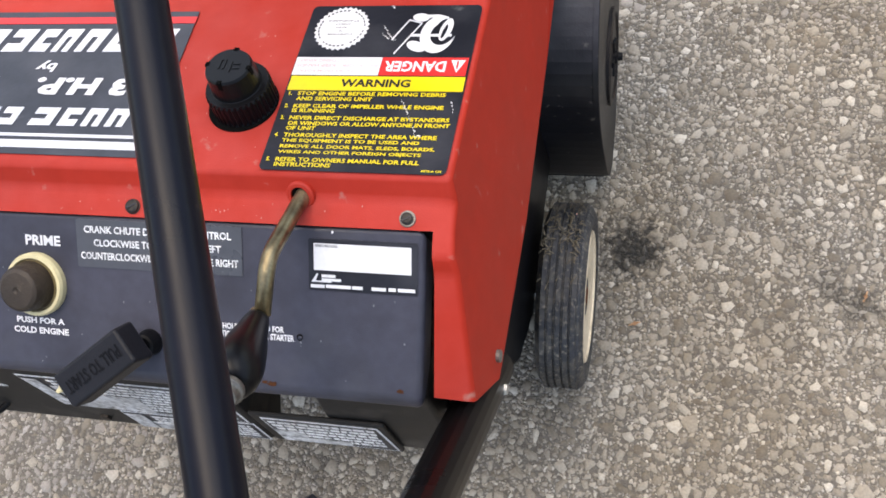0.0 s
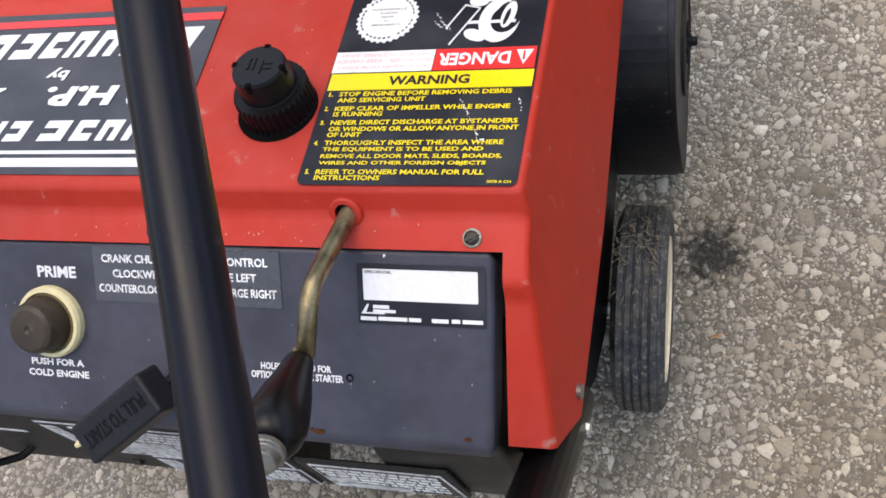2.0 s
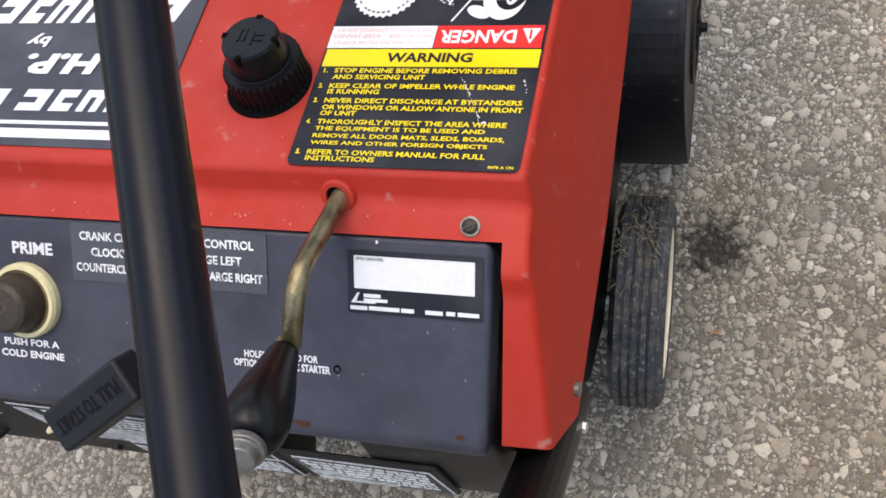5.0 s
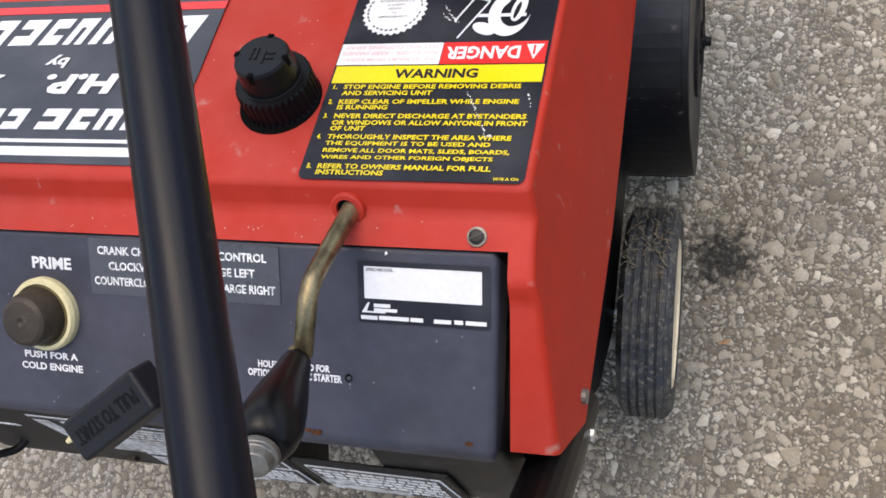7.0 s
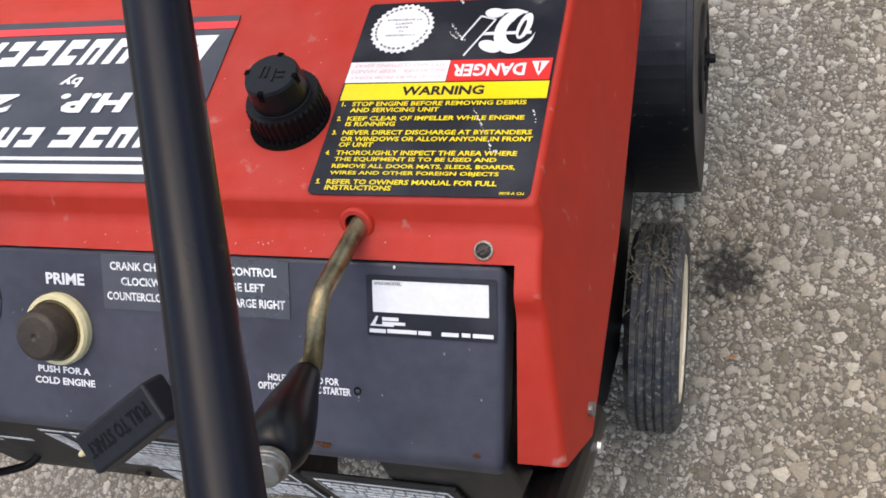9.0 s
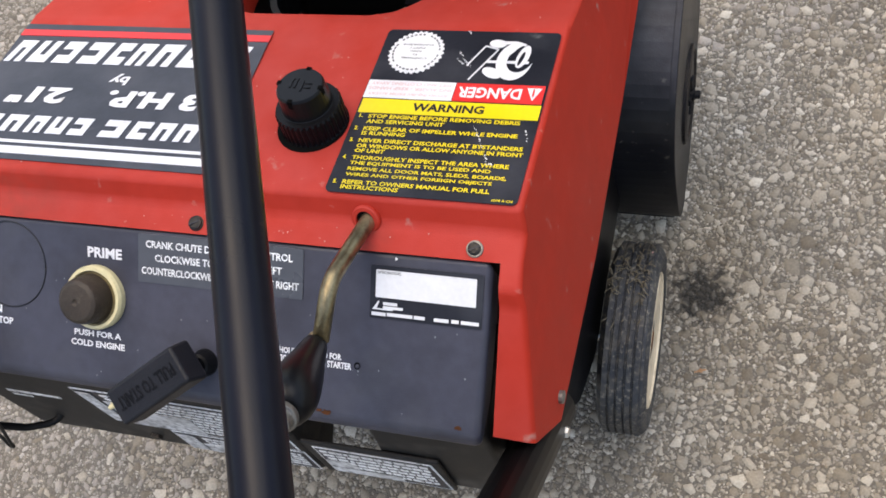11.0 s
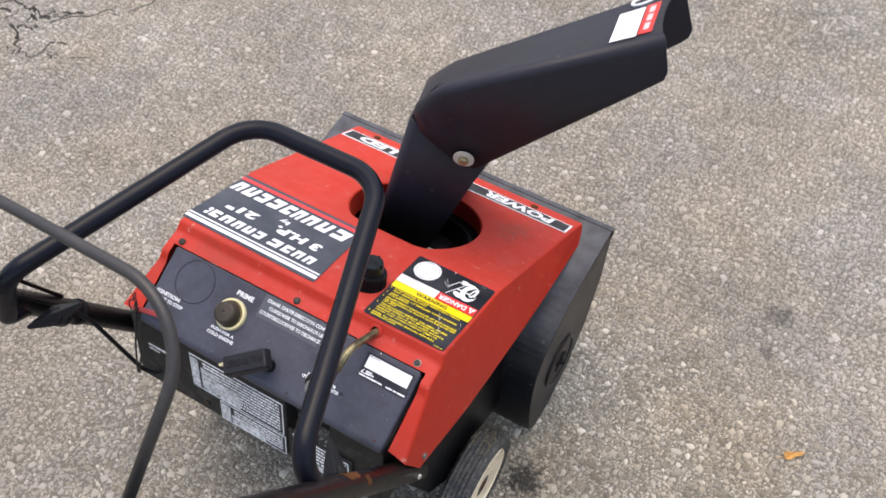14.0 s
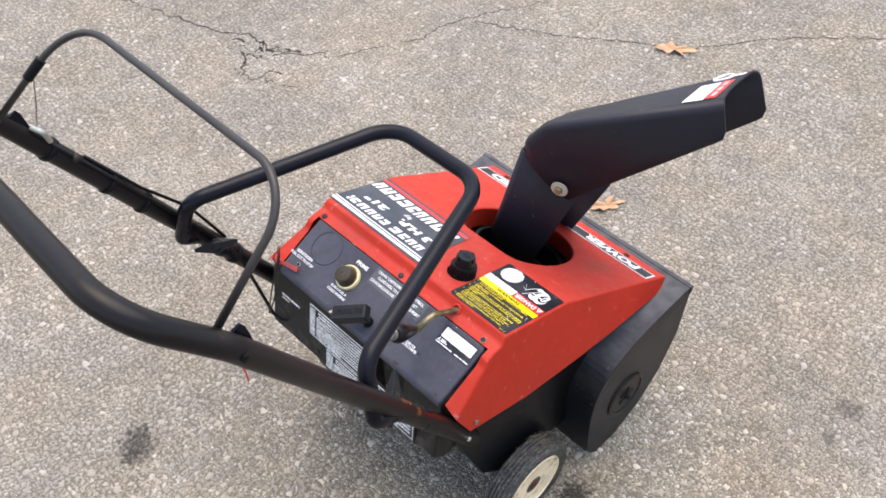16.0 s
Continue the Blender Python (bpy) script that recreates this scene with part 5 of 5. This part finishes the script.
def build_rear_stickers():
    rnd = random.Random(11)

    def sheet(x0, x1, z0, z1, cut=0.0):
        """A rectangle on the rear cover, its lower corner at x1 cut off."""
        row = lambda z: FASCIA.y0 + (z - FASCIA.z0) / FASCIA.slope  # noqa: E731
        return [(x0, row(z0)), (x1, row(z0)), (x1 - cut, row(z1)), (x0, row(z1))]

    def bars(lab, x0, x1, z, tall, lift):
        x = x0 + rnd.uniform(0, 0.002)
        while x < x1:
            w = rnd.uniform(0.003, 0.010)
            decal("print_bar", FASCIA, sheet(x, min(x + w, x1), z, z + tall), M_PRINT, lab, lift)
            x += w + rnd.uniform(0.0008, 0.0020)

    def sticker(x0, x1, z0, z1, rows, worn, cut=0.0, picture=0.0):
        """A black sticker with a pale printed border, rows of small print and worn patches."""
        lab = decal("instruction_sticker", FASCIA, sheet(x0, x1, z0, z1, cut), M_PRINT, fascia, 0.0004, "black instruction sticker with a pale border and worn small print")
        decal("field", FASCIA, sheet(x0 + 0.0016, x1 - 0.0018, z0 + 0.0026, z1 - 0.0028, cut), M_DECAL, lab, 0.0008)
        for k in range(rows):
            z = z1 - 0.010 - (z1 - z0 - 0.012) * k / rows
            bars(lab, x0 + 0.004 + picture, x1 - 0.006 - cut * 0.6, z, (z1 - z0) / rows * 0.42, 0.0012)
        for patch in worn:
            decal("worn_patch", FASCIA, sheet(*patch), M_WORN, lab, 0.0016)

    sticker(-0.1265, 0.0455, 0.406, 0.482, 9, [(-0.1235, -0.1100, 0.412, 0.476), (-0.1060, -0.0350, 0.410, 0.448), (-0.1060, -0.0700, 0.450, 0.462)], picture=0.020)
    sticker(-0.0760, 0.0480, 0.358, 0.403, 5, [(-0.0730, -0.0560, 0.362, 0.399), (-0.0540, 0.0100, 0.362, 0.382)], picture=0.022)
    sticker(0.0620, 0.1640, 0.364, 0.425, 6, [(0.0650, 0.1250, 0.368, 0.380), (0.0640, 0.0900, 0.382, 0.398)], cut=0.004)
    bars(fascia, -0.2120, -0.1570, 0.444, 0.0045, 0.0004)
    bars(fascia, -0.2120, -0.1900, 0.436, 0.0035, 0.0004)
    part("cover_bolt", bm_lathe([(0.0055, 0.0), (0.0055, 0.003), (0.002, 0.0034)], FASCIA.at(-0.103, -0.1240), FASCIA.normal, 6), M_SCREW, fascia)


build_rear_stickers()

# ---- handle fittings ----
def tube_at(s, z):
    k = (z - 0.40) / (1.018 - 0.40)
    return Vector((s * (0.232 + 0.039 * k), -0.062 - 0.323 * k, z))


TUBE_DIR = Vector((0.0, -0.323, 0.618)).normalized()
for s in (-1, 1):
    nut = tube_at(s, 0.435)
    part("pivot_nut", bm_lathe([(0.0075, 0.0), (0.0075, 0.005), (0.0045, 0.006), (0.004, 0.010), (0.001, 0.011)], nut + Vector((s * 0.008, 0, 0)), (s, 0, 0), 6), M_STEEL, machine, seat=SEAT)
    # wing knob that clamps the hoop: a round hub and two tapering wings with a ridge
    c = Vector((0.2245, -0.2070, 0.6410)) if s > 0 else Vector((-0.2347, -0.2071, 0.6320))
    tip = Vector((-0.0278, 0.0309, 0.0158)) if s > 0 else Vector((0.0237, 0.0301, 0.0084))
    out = Vector((0.30, -0.25, 0.92)).normalized()
    side = tip.cross(out).normalized()
    out = side.cross(tip).normalized()
    knob = part("wing_knob", bm_lathe([(0.0135, -0.026), (0.0145, -0.020), (0.0140, -0.008), (0.0110, 0.003), (0.001, 0.005)], c, out, 18), M_BLACK, machine, "black plastic wing knob")
    for w in (-1, 1):
        e = tip * w * (1.0 if w > 0 else 1.06)
        v = [c + side * 0.0155 - out * 0.006, c - side * 0.0155 - out * 0.006, c + out * 0.009, c + e * 0.98 + side * 0.003 - out * 0.004, c + e - side * 0.003 - out * 0.004, c + e * 0.96 + out * 0.004,
             c - out * 0.014, c + e * 0.95 - out * 0.008]
        part("wing", bm_faces(v, [(0, 2, 5, 3), (2, 1, 4, 5), (3, 5, 4, 7), (0, 3, 7, 6), (6, 7, 4, 1), (0, 6, 1, 2)]), M_GRIP, knob, bevel=0.0012, segs=2)
    # bail pivot bracket
    p = tube_at(s, 1.005)
    v = [p + Vector((s * x, 0, 0)) + TUBE_DIR * a + Vector((0, 0.886, 0.463)) * h for x in (-0.010, -0.006) for a, h in ((-0.034, 0.010), (0.014, 0.010), (0.012, 0.025), (0.003, 0.025))]
    br = part("bail_bracket", bm_faces(v, [(0, 1, 2, 3), (4, 7, 6, 5), (0, 4, 5, 1), (1, 5, 6, 2), (2, 6, 7, 3), (3, 7, 4, 0)]), M_TUBE, machine, seat=SEAT)
    part("bolt", bm_lathe([(0.006, 0.0), (0.006, 0.005), (0.001, 0.006)], p + Vector((s * 0.014, 0, 0)), (s, 0, 0), 6), M_BLACK, br, seat=SEAT)

def tube_patch(s, z0, z1, a0, a1, seed):
    """A ragged patch of rust on a handle limb, between two heights and two angles round the tube."""
    rnd = random.Random(seed)
    u = Vector((1, 0, 0))
    w = TUBE_DIR.cross(u).normalized()
    bm = bmesh.new()
    rows = []
    for i in range(13):
        z = z0 + (z1 - z0) * i / 12
        edge0, edge1 = a0 + rnd.uniform(0, 0.16) * (a1 - a0), a1 - rnd.uniform(0, 0.16) * (a1 - a0)
        if i in (0, 12):
            edge0, edge1 = 0.6 * edge0 + 0.4 * edge1, 0.4 * edge0 + 0.6 * edge1
        rows.append([bm.verts.new(tube_at(s, z) + (u * math.cos(radians(t)) + w * math.sin(radians(t))) * 0.0163) for t in (edge0 + (edge1 - edge0) * k / 8 for k in range(9))])
    for p, q in zip(rows, rows[1:]):
        for k in range(8):
            bm.faces.new((p[k], p[k + 1], q[k + 1], q[k]))
    part("rust_mark", bm, M_RUST, machine, seat=SEAT)


for z0, z1, a0, a1, seed in ((0.632, 0.668, 60, 150, 1), (0.612, 0.624, 20, 75, 2)):
    tube_patch(1, z0, z1, a0, a1, seed)
part("hole", bm_lathe([(0.0040, -0.002), (0.0040, 0.0128), (0.001, 0.0128)], (-0.127, 0.052, 0.767), (0.65, -0.30, 0.70), 14), M_GAP, machine, seat=SEAT)
tie_rows = ((0.945, M_BLACK), (0.845, M_BLACK), (0.780, M_BLACK), (0.582, M_BLACK))
for z, mat in tie_rows:
    part("cable_tie", bm_lathe([(0.0175, -0.005), (0.0185, -0.003), (0.0185, 0.003), (0.0175, 0.005)], tube_at(-1, z), TUBE_DIR, 20), mat, machine, seat=SEAT)
part("tube_bolt", bm_lathe([(0.007, 0.0), (0.007, 0.007), (0.004, 0.009), (0.001, 0.010)], tube_at(-1, 0.915) + Vector((0.012, 0.008, 0.004)), (0.8, 0.5, 0.3), 8), M_SCREW, machine, seat=SEAT)
clip = tube_at(-1, 0.985)
part("cable_clip", bm_tube(fillet([clip + Vector((0.012, 0.012, 0.012)), clip + Vector((0.020, 0.022, 0.000)), clip + Vector((0.018, 0.026, -0.020))], [0.01], 6), 0.004, 10), M_STEEL, machine, seat=SEAT)
cable = [SEAT @ p for p in (tube_at(-1, 0.97) + Vector((0.013, 0.010, 0.004)), tube_at(-1, 0.85) + Vector((0.014, 0.010, 0.004)), tube_at(-1, 0.74) + Vector((0.015, 0.010, 0.006)), tube_at(-1, 0.620) + Vector((0.016, 0.008, 0.004)))]
cable += [Vector((-0.2520, -0.1570, 0.5350)), Vector((-0.2160, -0.1385, 0.4020)), Vector((-0.2000, -0.1290, 0.3870)), Vector((-0.1850, -0.1000, 0.3900))]
part("control_cable", bm_tube(fillet(cable, [0.06, 0.06, 0.03, 0.02, 0.02, 0.015], 6), 0.0034, 10), M_BLACK, machine, "thin black control cable", smooth=True)
cable = [tube_at(-1, 0.90) + Vector((0.004, 0.015, 0.008)), tube_at(-1, 0.80) + Vector((0.006, 0.016, 0.010)), tube_at(-1, 0.71) + Vector((0.004, 0.026, 0.016)), tube_at(-1, 0.62) + Vector((0.002, 0.016, 0.007))]
part("control_cable", bm_tube(fillet(cable, [0.06, 0.05], 6), 0.0028, 10), M_BLACK, machine, "thin black control cable", smooth=True, seat=SEAT)
wire = [Vector((-0.2320, -0.324, 1.084)), Vector((-0.250, -0.335, 1.030)), Vector((-0.258, -0.350, 0.985)), tube_at(-1, 0.975) + Vector((0.018, 0.022, 0.0))]
part("bail_wire", bm_tube(fillet(wire, [0.03, 0.03], 6), 0.0010, 8), M_STEEL, machine, seat=SEAT)
part("wire_stop", bm_tube([(-0.2352, -0.3335, 1.0770), (-0.2296, -0.3180, 1.0899), (-0.2262, -0.3095, 1.0970)], 0.0072, 12), M_BLACK, machine, seat=SEAT)
thread = tube_at(1, 1.000) + Vector((0.0, -0.004, -0.017))
part("thread", bm_tube([thread, thread + Vector((0.004, 0, -0.016)), thread + Vector((0.001, 0, -0.034))], 0.0011, 6), M_THREAD, machine, seat=SEAT)

# star knob and hub on the side of the housing
HUB = Vector((0.292, 0.346, 0.157))
hub = part("bearing_disc", bm_lathe([(0.055, 0.0), (0.055, 0.003), (0.050, 0.0045), (0.047, 0.002), (0.002, 0.003)], HUB, (1, 0, 0), 36), M_RUST_TUBE, machine, "brown-stained bearing disc")
for k in range(5):
    a = 2 * math.pi * k / 5
    part("lobe", bm_tube([HUB + Vector((0.0015, 0, 0)), HUB + Vector((0.0015, 0.022 * math.cos(a), 0.022 * math.sin(a)))], 0.0040, 10), M_BLACK, hub)
part("boss", bm_lathe([(0.008, 0.0), (0.008, 0.007), (0.0050, 0.008), (0.0045, 0.013), (0.001, 0.0135)], HUB, (1, 0, 0), 16), M_BLACK, hub)
part("side_screw", bm_lathe([(0.005, 0.0), (0.005, 0.003), (0.001, 0.004)], (0.2505, -0.055, 0.440), (1, 0, 0.1), 12), M_DULL, machine)


# ---- things lying on the asphalt ----
def build_leaf(x, y, size, turn, lobes, label, seed, mat=None):
    rnd = random.Random(seed)
    bm = bmesh.new()
    n = 40
    rim = []
    mid = bm.verts.new((0, 0, 0.006))
    for k in range(n):
        t = 2 * math.pi * k / n
        r = size * (0.42 + 0.20 * math.cos(lobes * t) * (0.6 + 0.4 * math.cos(t)) + rnd.uniform(-0.03, 0.03)) * (1 + 0.55 * abs(math.cos(t)))
        rim.append(bm.verts.new((r * math.cos(t), 0.62 * r * math.sin(t), 0.004 + 0.14 * size * (math.sin(2 * t + seed) ** 2) + rnd.uniform(0, 0.003))))
    for k in range(n):
        bm.faces.new((mid, rim[k], rim[(k + 1) % n]))
    leaf = thing("leaf", label, "leaf", (x, y, 0.0), group="fallen leaves")
    leaf.rotation_euler = (0, 0, turn)
    part("blade", bm, mat or M_LEAF, leaf, solid=0.0004)
    part("stem", bm_tube([(-size * 0.6, 0, 0.002), (-size * 0.85, size * 0.05, 0.003), (-size * 1.05, size * 0.03, 0.002)], 0.0010, 6), M_LEAF, leaf)


build_leaf(-0.491, 1.599, 0.082, 0.5, 7, "curled brown oak leaf on the asphalt", 1)
build_leaf(0.740, 0.470, 0.026, 0.7, 3, "small ochre dry leaf on the asphalt", 2, M_OCHRE)
build_leaf(-0.185, 0.892, 0.060, 1.1, 6, "pale orange dry leaf on the asphalt", 3)
build_leaf(0.331, 0.075, 0.007, 0.3, 4, "tiny red-brown leaf scrap on the asphalt", 4)
build_leaf(0.586, 0.125, 0.006, 1.3, 4, "tiny red-brown leaf scrap on the asphalt", 5)


def build_crack(points, width, seed):
    """A jagged open crack in the asphalt along a line."""
    rnd = random.Random(seed)
    line = []
    for a, b in zip(points, points[1:]):
        a, b = Vector(a), Vector(b)
        n = max(3, int((b - a).length / 0.018))
        side = Vector((-(b - a).y, (b - a).x)).normalized()
        for k in range(n):
            line.append(a.lerp(b, k / n) + side * rnd.uniform(-0.009, 0.009))
    line.append(Vector(points[-1]))
    bm = bmesh.new()
    prev = None
    for i, p in enumerate(line):
        d = (line[min(i + 1, len(line) - 1)] - line[max(i - 1, 0)]).normalized()
        w = width * rnd.uniform(0.25, 1.0)
        pair = (bm.verts.new((p.x - d.y * w, p.y + d.x * w, 0.0012)), bm.verts.new((p.x + d.y * w, p.y - d.x * w, 0.0012)))
        if prev:
            bm.faces.new((prev[0], prev[1], pair[1], pair[0]))
        prev = pair
    part("crack", bm, M_CRACK, ground, "dark open crack in the asphalt")


build_crack([(-2.202, 0.478), (-1.838, 0.578), (-1.626, 0.645), (-1.556, 0.699), (-1.495, 0.698), (-1.442, 0.696), (-1.409, 0.696), (-1.361, 0.725), (-1.308, 0.772), (-1.288, 0.808), (-1.252, 0.800)], 0.0036, 1)
build_crack([(-1.233, 0.819), (-1.229, 0.862), (-1.191, 0.940), (-1.171, 0.966)], 0.0028, 6)
build_crack([(-1.150, 1.031), (-1.117, 1.082), (-1.131, 1.166), (-1.111, 1.238), (-0.964, 1.557), (-0.826, 2.020)], 0.0030, 7)
build_crack([(-1.488, 0.698), (-1.441, 0.680), (-1.409, 0.693)], 0.009, 2)
build_crack([(-1.488, 0.622), (-1.447, 0.603), (-1.412, 0.575), (-1.385, 0.555)], 0.006, 5)
build_crack([(-1.385, 0.555), (-1.335, 0.558), (-1.340, 0.627)], 0.003, 8)
build_crack([(-1.428, 0.655), (-1.416, 0.656)], 0.008, 9)
build_crack([(-1.063, 1.276), (-0.771, 1.429), (-0.672, 1.508), (-0.582, 1.557), (-0.447, 1.660), (-0.310, 1.852), (-0.177, 2.003), (-0.046, 2.125), (0.069, 2.228), (0.231, 2.472)], 0.0030, 3)
build_crack([(0.169, 2.133), (0.256, 2.227), (0.359, 2.327), (0.477, 2.384), (0.593, 2.424), (0.844, 2.556)], 0.0032, 11)
build_crack([(0.417, 2.145), (0.505, 2.287), (0.585, 2.409)], 0.0028, 12)
build_crack([(-2.165, 1.212), (-1.698, 1.380), (-1.326, 1.801), (-1.049, 2.487)], 0.0025, 4)
rnd_patch = random.Random(9)
for _ in range(16):
    ang, px, py = rnd_patch.uniform(0, math.pi), rnd_patch.gauss(-1.41, 0.07), rnd_patch.gauss(0.65, 0.05)
    lg = rnd_patch.uniform(0.02, 0.07)
    build_crack([(px, py), (px + lg * math.cos(ang), py + lg * math.sin(ang))], rnd_patch.uniform(0.002, 0.006), rnd_patch.randint(10, 99))
